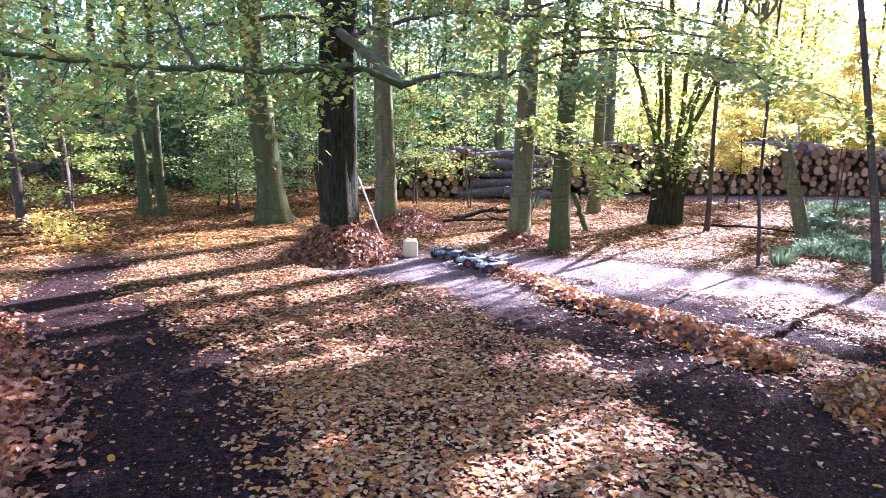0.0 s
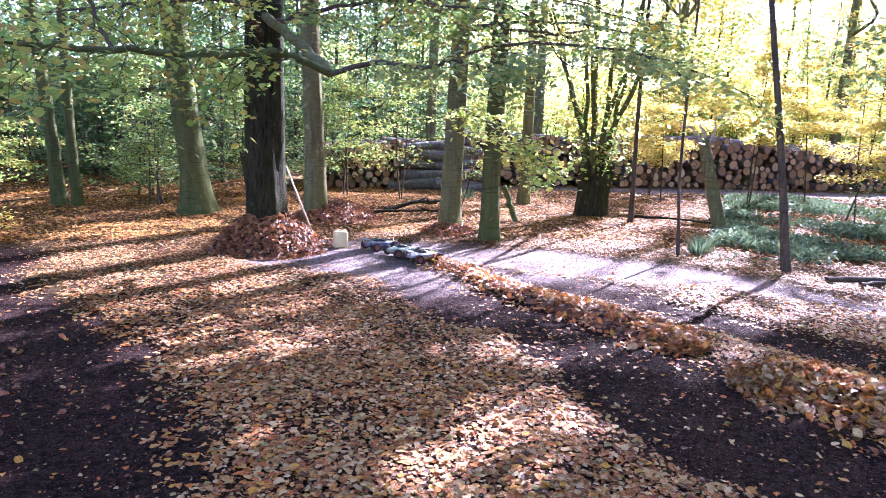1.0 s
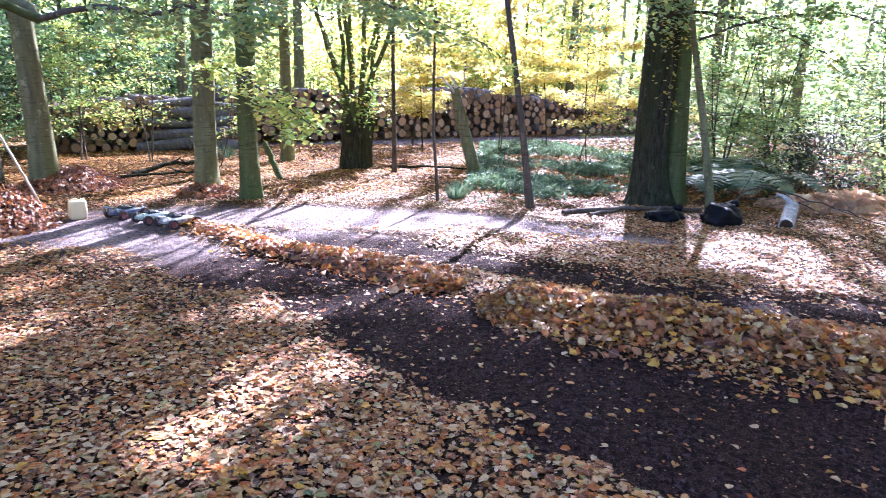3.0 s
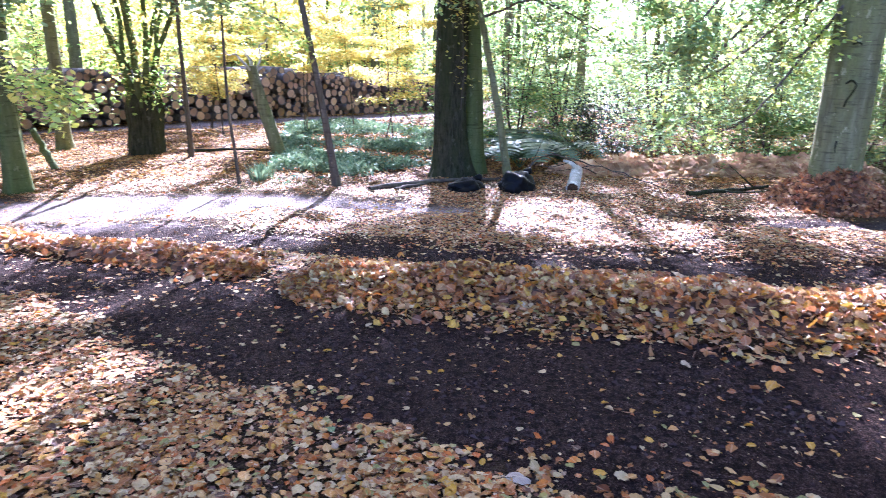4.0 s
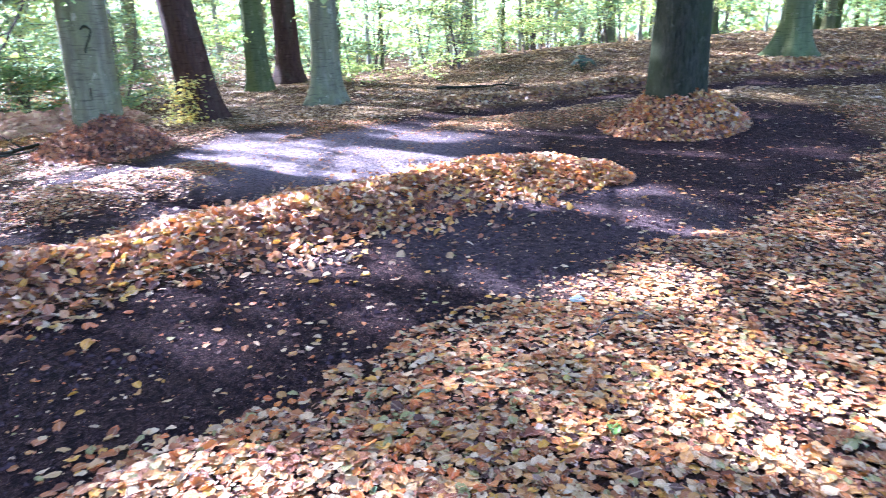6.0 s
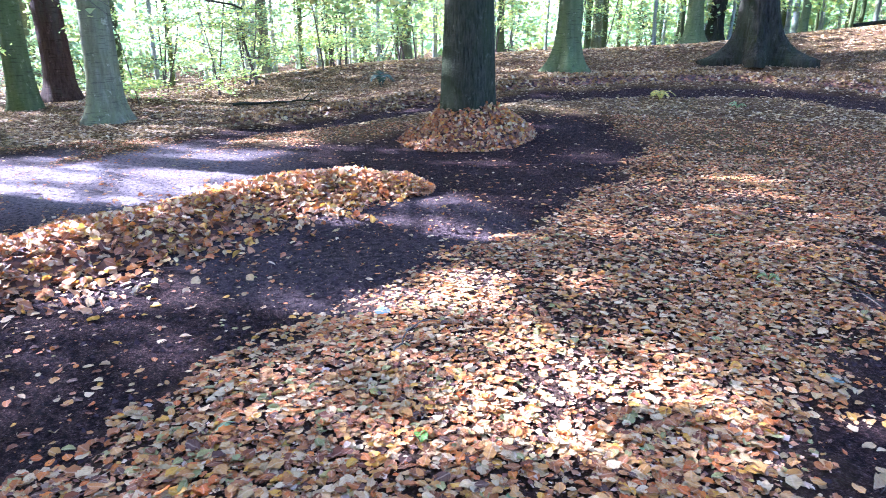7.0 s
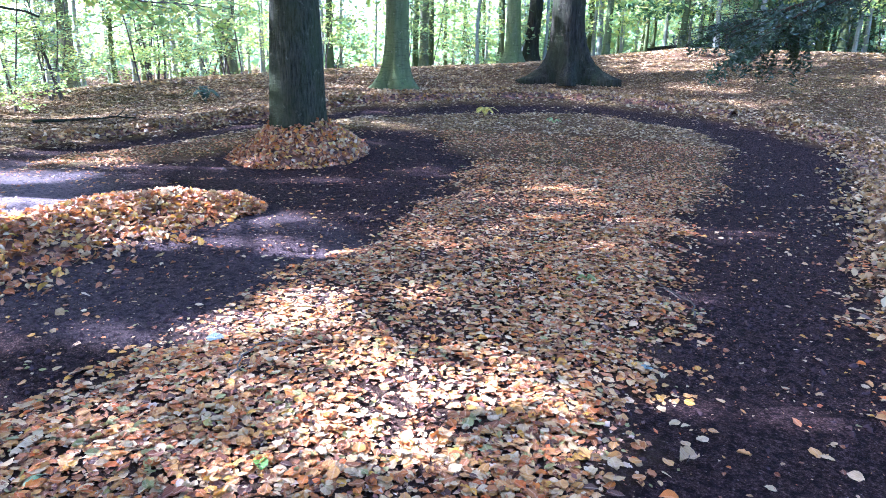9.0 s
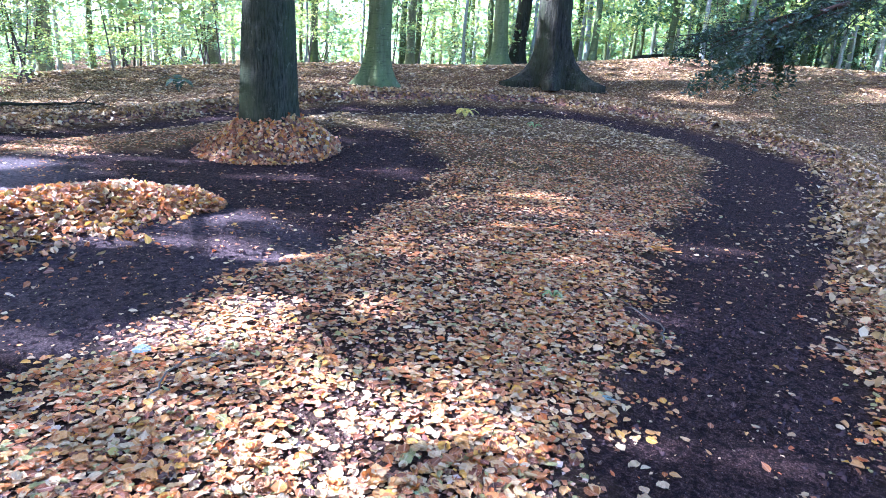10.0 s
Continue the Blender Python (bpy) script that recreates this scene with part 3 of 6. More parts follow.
GAPS_TRACK = [(4.8, -2.6, 1.0, 0.3), (4.55, 1.3, 0.7, 0.25), (5.5, -0.3, 0.5, 0.3), (3.6, 3.5, 0.4, 0.3), (2.0, -0.2, 0.8, 0.4), (2.35, -2.25, 0.8, 0.5),
              (3.3, -2.6, 0.7, 0.3), (5.9, -3.6, 1.0, 0.25), (9.0, -3.4, 0.9, 0.2), (6.1, -7.2, 0.8, 0.2), (6.7, -4.7, 0.8, 0.12), (5.4, 11.4, 3.0, 2.0),
              (9.0, 13.0, 2.6, 1.8), (3.4, 15.8, 2.6, 2.0), (-2.0, 11.0, 0.9, 0.6), (-4.6, 10.4, 1.2, 0.5), (13.2, -4.6, 1.6, 0.7), (0.6, 9.3, 0.7, 0.5),
              (2.65, -6.0, 0.45, 0.25), (2.05, -4.5, 0.35, 0.2)]
GAPS_SLOPE = [(1.67, -3.0, 0.3, 0.2), (1.0, -3.5, 0.4, 0.3), (7.5, -8.05, 0.9, 0.15), (3.85, -1.7, 0.5, 0.2), (-2.8, 6.5, 0.8, 0.3), (-0.4, 5.9, 1.0, 0.3)]
GAPS = GAPS_LANE + GAPS_TRACK + GAPS_SLOPE
GAP = np.array(GAPS)
SW = np.array(sun_way)
SA = np.array((SW[0], SW[1])) / math.hypot(SW[0], SW[1])


def shading(c, thin=True):
    """Shapes sun and shade by which leaves of the roof stay: those whose shade falls into an opening are gone."""
    g = c[:, :2] - c[:, 2:3] * (SW[:2] / SW[2])
    # elsewhere the roof is thinned to set how deep the shade gets
    part_kept = 1.0
    if thin:
        way = np.degrees(np.arctan2(g[:, 0] - 0.4, g[:, 1] + 0.2))
        out = np.hypot(g[:, 0] - 0.4, g[:, 1] + 0.2)
        part_kept = np.where((way > 112) | (way < -100), np.where(way > 136, np.interp(out, [12, 20], [0.95, 0.6]), np.interp(out, [8, 11, 17, 21], [0.75, 0.36, 0.22, 0.12])), np.interp(out, [15, 19], [0.28, 0.15]))
        part_kept = np.where((g[:, 0] < -0.3) & (g[:, 1] > 1) & (g[:, 1] < 6.2) & (c[:, 2] > 4.5), 0.9, part_kept)
        part_kept = np.where(((g[:, 0] - 2.6) / 4.8) ** 2 + ((g[:, 1] + 0.5) / 6.3) ** 2 < 1, np.where(soil_at(g[:, 0], g[:, 1]) > 0.5, 1.0, np.where(g[:, 1] < 0.8, np.where((g[:, 0] < 2.0) & (g[:, 1] < -3.5), 0.95, 0.34), 0.85)), part_kept)
    if thin:
        part_kept = np.where((ridge_at(g[:, 0], g[:, 1]) > 0.03) & (g[:, 0] > 2), 0.4, part_kept)
    keep = np.random.default_rng(len(c)).uniform(0, 1, len(c)) < part_kept
    ragged = 0.65 + 0.9 * lattice(g[:, 0] * 2.7, g[:, 1] * 2.7, 51) + np.random.default_rng(3).uniform(-0.2, 0.35, len(c))
    veil = np.random.default_rng(len(c) + 5).uniform(0, 1, len(c)) < (0.14 if thin else 0.3)
    for x, y, a, b in GAP if thin else GAP[:30]:
        d = g - (x, y)
        along, across = d @ SA / 1.25, d @ np.array((-SA[1], SA[0])) / 1.25
        keep &= (((along / a) ** 2 + (across / b) ** 2) * ragged > 1) | veil
    return c[keep]


# ---------------------------------------------------------------- trees
def limb(a, b, r0, r1, sag=0.0, seed=0, sides=7):
    a, b = np.array(a, float), np.array(b, float)
    r = np.random.default_rng(seed)
    m = [a + (b - a) * t + np.array((0, 0, sag * math.sin(math.pi * t))) + r.normal(0, 0.05 * np.linalg.norm(b - a), 3) * (0.15 < t < 0.9) for t in np.linspace(0, 1, 6)]
    p = curve(m, 3 if sides > 3 else 1)
    return tube(p, np.linspace(r0, r1, len(p)), sides)


def trunk_mesh(name, r, height, lean, bark, flare, lobes, seed, bend=0.0, sides=28):
    z = np.concatenate([[-0.15, 0, 0.08, 0.18, 0.32, 0.5, 0.75, 1.05, 1.4, 1.8, 2.3, 2.9, 3.6, 4.4], np.linspace(5.4, height, 6)]) if height > 6 else np.linspace(-0.1, height, 12)
    rd = np.random.default_rng(seed)
    ph = rd.uniform(0, 6.28, 4)
    path = [(lean[0] * h + bend * math.sin(h * 0.9 + ph[2]) * min(1, h), lean[1] * h + bend * math.cos(h * 0.8 + ph[3]) * min(1, h), h) for h in z]
    rad = [r * (1 - 0.72 * max(h, 0) / height) * (1 + flare * math.exp(-max(h, 0) / 0.28)) for h in z]

    def lob(i, a, p):
        e = math.exp(-max(p.z, 0) / 0.4)
        return 1 + lobes * e * (0.6 * math.cos(5 * a + ph[0]) + 0.4 * math.cos(3 * a + ph[1])) + 0.05 * math.cos(2 * a + ph[2] + p.z) + 0.035 * math.sin(5 * a + 1.7 * p.z + ph[3]) + (0.03 * math.sin(7 * a + 0.8 * p.z + ph[1]) if sides > 12 else 0)
    v, q, t = tube(path, rad, sides, lob)
    return build(name, v, [q, t], bark)


def crown_points(n, cx, cy, z0, z1, radius, seed, clumps=36, flat=0.35, spread=0.75):
    r = np.random.default_rng(seed)
    a, d = r.uniform(0, 6.283, clumps), radius * np.sqrt(r.uniform(0, 1, clumps))
    c = np.stack([cx + d * np.cos(a), cy + d * np.sin(a), r.uniform(z0, z1, clumps)], 1)
    k = r.integers(0, clumps, n)
    return c[k] + r.normal(0, 1, (n, 3)) * (spread, spread, spread * flat), c


def tree(label, x, y, r, height=14.0, lean=(0, 0), bark=None, flare=0.5, lobes=0.15, seed=1, crown=(6, 13, 4.5), n=1500, leaf=None, bend=0.02, category="tree", shape="flat", size=0.26, limbs=6, name="beech_tree", group="trees of the glade"):
    z = gz(x, y)
    ob = thing(name, x, y, z, label, category, group)
    part("trunk", trunk_mesh("trunk", r, height, lean, bark or beech_bark, flare, lobes, seed, bend), ob)
    if n:
        z0, z1, rad = crown
        top = (lean[0] * (z0 + z1) / 2, lean[1] * (z0 + z1) / 2)
        pts, cl = crown_points(n, x + top[0], y + top[1], z0 + z, z1 + z, rad, seed + 100)
        rd = np.random.default_rng(seed + 5)
        for k in range(limbs):
            c = cl[k] - (x, y, z)
            h0 = max(2.8, c[2] - 1.5 - 0.35 * math.hypot(c[0], c[1]))
            h0 = min(h0, height * 0.85)
            v, q, t = limb((lean[0] * h0, lean[1] * h0, h0), c, r * (1 - 0.72 * h0 / height) * 0.45, 0.02, 0.3, seed * 31 + k)
            part("limb", build("limb", v, [q, t], bark or beech_bark), ob)
        # most of the crown is out of view; its leaves steer sun and shade
        pts = shading(pts)
        part("crown", leaves("crown", pts - (x, y, z), np.random.default_rng(seed).uniform(0.75, 1.3, len(pts)) * size, 0.7, leaf or canopy_leaf, shape, rd), ob, kind="stuff")
    return ob


def bough(parent, pts, r0, r1, twigs, n, leaf, seed, size=0.08, spread=0.12, droop=0.3, reach=0.9, bark=None, label="", name="bough", start=0.15, whole=False):
    """A branch with side twigs and leaves along them, under the tree it grows from; pts are world places."""
    o = np.array(parent.location)
    p = curve(np.array(pts, float) - o, 5, 0.012, seed)
    r = np.random.default_rng(seed)
    piece = [tube(p, np.linspace(r0, r1, len(p)), 8)]
    ends = []
    for k in range(twigs):
        f = r.uniform(start, 1.0)
        i = min(int(f * (len(p) - 1)), len(p) - 2)
        d = p[i + 1] - p[i]
        d /= np.linalg.norm(d)
        s = np.cross(d, (0, 0, 1)) * r.choice([-1, 1])
        way = d * r.uniform(0.3, 1.0) + s * r.uniform(0.3, 1.0) + np.array((0, 0, r.uniform(-droop, 0.25)))
        way /= np.linalg.norm(way)
        L = reach * r.uniform(0.5, 1.2)
        e = p[i] + way * L + (0, 0, -0.12 * L)
        rad = max(0.004, (r0 + (r1 - r0) * f) * 0.3)
        piece.append(tube(curve([p[i], p[i] + way * L * 0.5 + r.normal(0, 0.04, 3), e], 3), np.linspace(rad, 0.002, 7), 5))
        ends.append((p[i], e))
    v, q, t = join(piece)
    b = part(name, build(name, v, q + t, bark or twig_bark), parent, label)
    if n and ends:
        n = int(n * 2.0)
        k = r.integers(0, len(ends), n)
        A, B = np.array([e[0] for e in ends])[k], np.array([e[1] for e in ends])[k]
        c = A + (B - A) * r.uniform(0.2, 1.1, (n, 1)) + r.normal(0, 1, (n, 3)) * (spread, spread, spread * 0.45)
        c = c if whole else shading(c + o) - o
        part("leaves", leaves("leaves", c, r.uniform(0.7, 1.2, len(c)) * size, 0.45, leaf, "fold", r), b, kind="stuff")
    return b


def shrub(name, label, x, y, h, spread, n, leaf, seed, size=0.09, stems=4, category="shrub", group="undergrowth", shape="fold", low=0.25, link=True):
    """Thin stems with level sprays of leaves."""
    r = np.random.default_rng(seed)
    ob = thing(name, x, y, gz(x, y), label, category, group)
    pieces, tips = [], []
    lone = category == "sapling" or shape == "fold"
    for s in range(stems):
        a = r.uniform(0, 6.28)
        top = np.array((math.cos(a) * spread * r.uniform(0.1, 0.5), math.sin(a) * spread * r.uniform(0.1, 0.5), h * r.uniform(0.75, 1.0)))
        base = np.array((r.normal(0, 0.06 * stems ** 0.5), r.normal(0, 0.06 * stems ** 0.5), -0.05))
        p = curve([base, base + (top - base) * 0.4 + r.normal(0, 0.08, 3), top], 5)
        one = tube(p, np.linspace((0.006 + 0.0035 * h) if category == "sapling" else 0.01 + 0.005 * h, 0.003, len(p)), 6)
        if lone:
            part("stem", build("stem", one[0], [one[1], one[2]], twig_bark), ob)
        else:
            pieces.append(one)
        for k in range(int(5 + 2.5 * h)):
            f = r.uniform(low, 1)
            i = int(f * (len(p) - 1))
            b = r.uniform(0, 6.28)
            L = spread * r.uniform(0.35, 0.95) * (1.15 - 0.6 * f)
            e = p[i] + np.array((math.cos(b) * L, math.sin(b) * L, L * r.uniform(-0.15, 0.3)))
            pieces.append(tube([p[i], (p[i] + e) / 2 + (0, 0, 0.04), e], [0.008, 0.005, 0.002], 3))
            tips.append((p[i], e))
    v, q, t = join(pieces)
    part("twigwork", build("twigwork", v, q + t, twig_bark), ob, kind="stuff")
    k = r.integers(0, len(tips), n)
    A, B = np.array([e[0] for e in tips])[k], np.array([e[1] for e in tips])[k]
    c = A + (B - A) * r.uniform(0.15, 1.08, (n, 1)) + r.normal(0, 1, (n, 3)) * (0.13, 0.13, 0.05)
    o = np.array(ob.location)
    lit = shading(c + o, False) - o
    c = lit if len(lit) > 0.4 * len(c) else c
    part("leaves", leaves("leaves", c, r.uniform(0.7, 1.25, len(c)) * size, 0.4, leaf, shape, r), ob, kind="stuff")
    return ob


# ---------------------------------------------------------------- the trees of the glade
big = tree("large old tree with dark rough bark, leaf heap round its foot", -0.35, 9.37, 0.27, 15, (0, 0), rough_bark, 0.25, 0.12, 11, (6, 12, 4.5), 2400, size=0.42, name="tree")
bough(big, [(-0.35, 9.2, 2.85), (-0.04, 8.35, 2.54), (0.28, 7.77, 2.23), (0.41, 7.58, 2.08)], 0.062, 0.05, 0, 0, green_leaf, 1, bark=beech_bark)
bough(big, [(0.41, 7.58, 2.08), (0.02, 7.38, 2.22), (-0.27, 7.17, 2.23), (-0.94, 6.72, 2.13), (-1.45, 6.22, 2.11), (-1.96, 5.66, 2.08), (-2.46, 5.01, 2.1), (-2.9, 4.5, 2.14)], 0.043, 0.015, 34, 1900, mixed_leaf, 2, reach=0.9, bark=mossy_bark, droop=0.9, spread=0.16)
bough(big, [(0.41, 7.58, 2.08), (0.83, 7.33, 2.21), (1.16, 7.09, 2.16), (1.4, 6.84, 2.15), (1.57, 6.69, 2.22), (1.95, 6.39, 2.14), (2.12, 6.23, 2.14)], 0.03, 0.007, 22, 900, pale_leaf, 3, reach=0.55, droop=0.5)
bough(big, [(-1.45, 6.22, 2.11), (-1.6, 6.3, 2.4), (-1.75, 6.3, 2.75), (-2.0, 6.2, 3.3)], 0.022, 0.01, 14, 900, lime_leaf, 4, reach=0.9)
bough(big, [(-0.35, 9.2, 2.6), (-0.7, 8.5, 2.9), (-1.5, 8.0, 2.75), (-2.6, 7.7, 2.5)], 0.035, 0.01, 26, 1500, lime_leaf, 5, reach=0.9, droop=0.7)
bough(big, [(-0.2, 9.2, 2.8), (0.4, 8.6, 2.9), (1.2, 8.0, 2.95), (2.4, 7.7, 2.85)], 0.035, 0.01, 20, 900, green_leaf, 6, reach=0.8, droop=0.4)
tree("slender grey-green beech behind a leaf heap", 0.36, 11.94, 0.19, 14, (-0.02, 0), beech_bark, 0.35, 0.12, 12, (6, 12, 4), 1800, size=0.42)
two = tree("straight grey-green beech with a small leaf heap", 2.45, 10.38, 0.16, 14, (0.015, 0), beech_bark, 0.3, 0.1, 13, (6, 12, 4), 800, size=0.42)
bough(two, [(2.45, 10.3, 1.85), (2.57, 8.6, 1.6), (2.74, 7.5, 1.3), (2.83, 6.85, 1.08)], 0.022, 0.005, 26, 420, lime_leaf, 7, reach=0.5, droop=0.3, whole=True)
bough(two, [(2.45, 10.3, 2.6), (3.0, 9.2, 2.7), (3.9, 7.6, 2.5), (4.4, 6.7, 2.1)], 0.03, 0.006, 30, 1300, pale_leaf, 8, reach=0.7, droop=0.5)
tree("leaning moss-green beech beside another", 2.92, 9.68, 0.14, 13, (0.0, 0.0), mossy_bark, 0.35, 0.12, 14, (6, 12, 4), 700, size=0.42)
tree("thick leaning beech at the edge of the wood", -1.7, 12.63, 0.25, 14, (-0.08, 0), mossy_bark, 0.45, 0.2, 15, (6, 12, 4.5), 1800, size=0.42)
tree("beech trunk among the undergrowth", -4.22, 13.52, 0.12, 12, (-0.07, 0), mossy_bark, 0.3, 0.1, 16, (5, 11, 3.5), 1000, size=0.42)
tree("thin mossy trunk beside a thicker one", -3.88, 13.36, 0.09, 11, (-0.02, 0), mossy_bark, 0.3, 0.1, 17, (5, 10, 3), 700, size=0.42)
tree("thin leaning trunk at the wood's edge", -6.13, 12.69, 0.085, 11, (-0.06, 0.0), twig_bark, 0.3, 0.1, 18, (5, 10, 3), 800, size=0.42)
tree("thin trunk in the undergrowth", -5.83, 13.9, 0.08, 11, (-0.03, 0.0), twig_bark, 0.3, 0.1, 19, (5, 10, 3), 700, size=0.42)
twin = tree("thick dark trunk of a twin tree", 8.15, 6.85, 0.26, 15, (0.0, 0.02), rough_bark, 0.4, 0.2, 21, (5.5, 12, 5), 6000, size=0.42, name="tree")
# high bough out of view, added only to shade the inner lane
bough(twin, [(8.2, 6.9, 5.0), (9.0, 8.2, 5.8), (9.6, 9.2, 6.3), (10.4, 10.2, 6.6)], 0.06, 0.01, 34, 480, canopy_leaf, 62, size=0.3, spread=0.4, reach=1.3, bark=rough_bark)
bough(twin, [(8.0, 6.55, 0.9), (7.97, 6.5, 1.6), (7.98, 6.52, 2.6)], 0.008, 0.004, 12, 130, yellow_leaf, 61, size=0.055, reach=0.3, droop=0.4, name="shoot")
tree("greenish beech grown against a darker trunk", 8.52, 6.72, 0.15, 13, (-0.02, 0.02), mossy_bark, 0.5, 0.15, 22, (6, 12, 4.5), 3400, size=0.42)
five = tree("grey beech with a scarred trunk in a leaf heap", 9.65, 1.86, 0.28, 15, (0.0, 0.0), beech_bark, 0.25, 0.08, 23, (6, 12, 5), 2400, size=0.42)
for pts, rad in (([(-0.06, 0.02, 1.46), (0.0, 0.03, 1.5), (0.06, 0.02, 1.45), (0.03, 0.0, 1.36), (-0.02, -0.02, 1.27), (-0.04, 0.0, 1.2)], 0.012), ([(-0.06, 0.0, 1.9), (0.0, 0.0, 1.92), (0.05, 0.0, 1.9)], 0.01), ([(-0.05, 0, 0.66), (-0.06, 0, 0.72), (-0.05, 0, 0.8)], 0.014)):
    v, q, t = tube(curve([(-0.245 + 0.0 * a + 0.12 * b - 0.03 * abs(a), -0.08 - a * 0.9, h) for a, b, h in pts], 4), [rad] * (4 * (len(pts) - 1) + 1), 6)
    part("scar", build("scar", v, [q, t], rough_bark), five, "dark scar in the bark")
tree("red-brown trunk with a flared foot", 12.0, 0.85, 0.29, 15, (0.0, 0.12), brown_bark, 0.45, 0.15, 24, (7, 13, 5), 2400, size=0.42, name="tree")
tree("smooth grey beech with flared roots", 13.2, -1.22, 0.25, 15, (0.03, 0.0), beech_bark, 0.7, 0.2, 25, (7, 13, 5), 2400, size=0.42)
tree("mossy green trunk among others", 15.9, -0.02, 0.24, 14, (-0.02, 0.02), mossy_bark, 0.4, 0.12, 26, (7, 13, 4), 1500, size=0.42)
tree("dark trunk behind a mossy one", 17.2, -0.7, 0.29, 14, (-0.02, 0.04), brown_bark, 0.6, 0.15, 27, (7, 13, 4), 1500, size=0.42, name="tree")
tree("big straight trunk with finely cracked bark in a leaf heap", 8.3, -5.3, 0.35, 16, (0, 0), cracked_bark, 0.22, 0.06, 28, (7, 13, 5), 2400, size=0.42, name="tree")
tree("grey beech with spreading roots on the slope", 11.55, -9.75, 0.24, 15, (0.02, 0), mossy_bark, 0.9, 0.3, 29, (7, 13, 5), 2000, size=0.42)
tree("stout dark trunk with buttressed roots", 9.7, -13.2, 0.40, 16, (0.05, -0.02), deep_bark, 0.8, 0.75, 30, (7, 13, 5), 2400, size=0.42, name="tree")
tree("mossy beech with a broad foot up the slope", 16.6, -19.4, 0.26, 15, (0.02, 0), mossy_bark, 0.9, 0.3, 31, (7, 13, 5), 1500, size=0.42)
tree("dark beech beside a mossy one up the slope", 16.9, -20.8, 0.26, 15, (-0.06, 0), deep_bark, 0.8, 0.3, 32, (7, 13, 5), 1500, size=0.42)
# invented tall trees whose crowns block the sun over glade and slope
for k, (x, y) in enumerate([(9, 24.5), (15, 25), (21, 23), (26, 15.5), (19.5, 14.5), (27, 8), (20.5, 8.5), (29, 0), (24, -7), (5, 25), (22, 3.5), (31, -9), (35, -3), (27, -14), (30, -19), (23, -21)]):
    tree("tall beech added behind the undergrowth for shade", x, y, 0.2, 17, (0.01, 0), beech_bark, 0.4, 0.12, 40 + k, (7, 16, 5.5), 5200, size=0.38, group="tall trees beyond the glade")

# two made-up trees out of view, there to keep light off the track
for k, (x, y) in enumerate([(-3.4, -4.6), (-2.8, -11.8)]):
    tree("unseen broad beech added to shade the track", x, y, 0.3, 16, (0.01, 0), beech_bark, 0.4, 0.12, 80 + k, (6, 13, 6), 2600, size=0.42)

# slender and broken stems
tree("thin brown sapling stem, leaning a little", 6.25, 7.33, 0.05, 9, (-0.12, 0.11), twig_bark, 0.3, 0.05, 51, (5.5, 8, 2.2), 400, yellow_leaf, size=0.14, limbs=0, name="sapling", category="sapling")
tree("hair-thin grey sapling beside the track", 5.33, 8.38, 0.024, 6, (-0.02, 0.02), twig_bark, 0.2, 0.0, 52, (2.6, 5.5, 1.2), 350, yellow_leaf, size=0.13, limbs=3, name="sapling", category="sapling", bend=0.05)
tree("thin grey sapling among fallen leaves", 6.13, 11.32, 0.045, 8, (0.01, 0.02), twig_bark, 0.3, 0.0, 53, (3.0, 7, 1.6), 700, yellow_leaf, size=0.14, limbs=3, name="sapling", category="sapling", bend=0.04)
slim = tree("slim leaning grey stem beside black bags", 8.45, 5.95, 0.055, 7, (-0.11, 0.17), beech_bark, 0.3, 0.0, 54, (4.5, 7, 1.6), 400, green_leaf, size=0.16, limbs=3, name="sapling", category="sapling")


def snag():
    """The broken, leaning trunk."""
    ob = thing("snag", 7.23, 10.24, gz(7.23, 10.24), "leaning broken dead trunk with splintered top", "dead tree")
    v, q, t = tube(curve([(0.05, -0.03, -0.1), (0, 0, 0.15), (-0.13, 0.12, 0.8), (-0.22, 0.22, 1.3), (-0.27, 0.28, 1.62)], 5), np.linspace(0.135, 0.085, 21) * (1 + 0.25 * np.exp(-np.arange(21) / 2.0)), 12, lambda i, a, p: 1 + 0.1 * math.cos(3 * a + i * 0.3))
    part("trunk", build("trunk", v, [q, t], beech_bark), ob)
    for k, (e, r) in enumerate([((-0.7, 0.45, 1.95), 0.03), ((0.05, 0.2, 2.1), 0.025), ((-0.36, 0.36, 1.9), 0.04)]):
        v, q, t = limb((-0.25, 0.26, 1.5), e, r, 0.006, 0.05, 600 + k)
        part("splinter", build("splinter", v, [q, t], birch_bark), ob)
    return ob


snag()


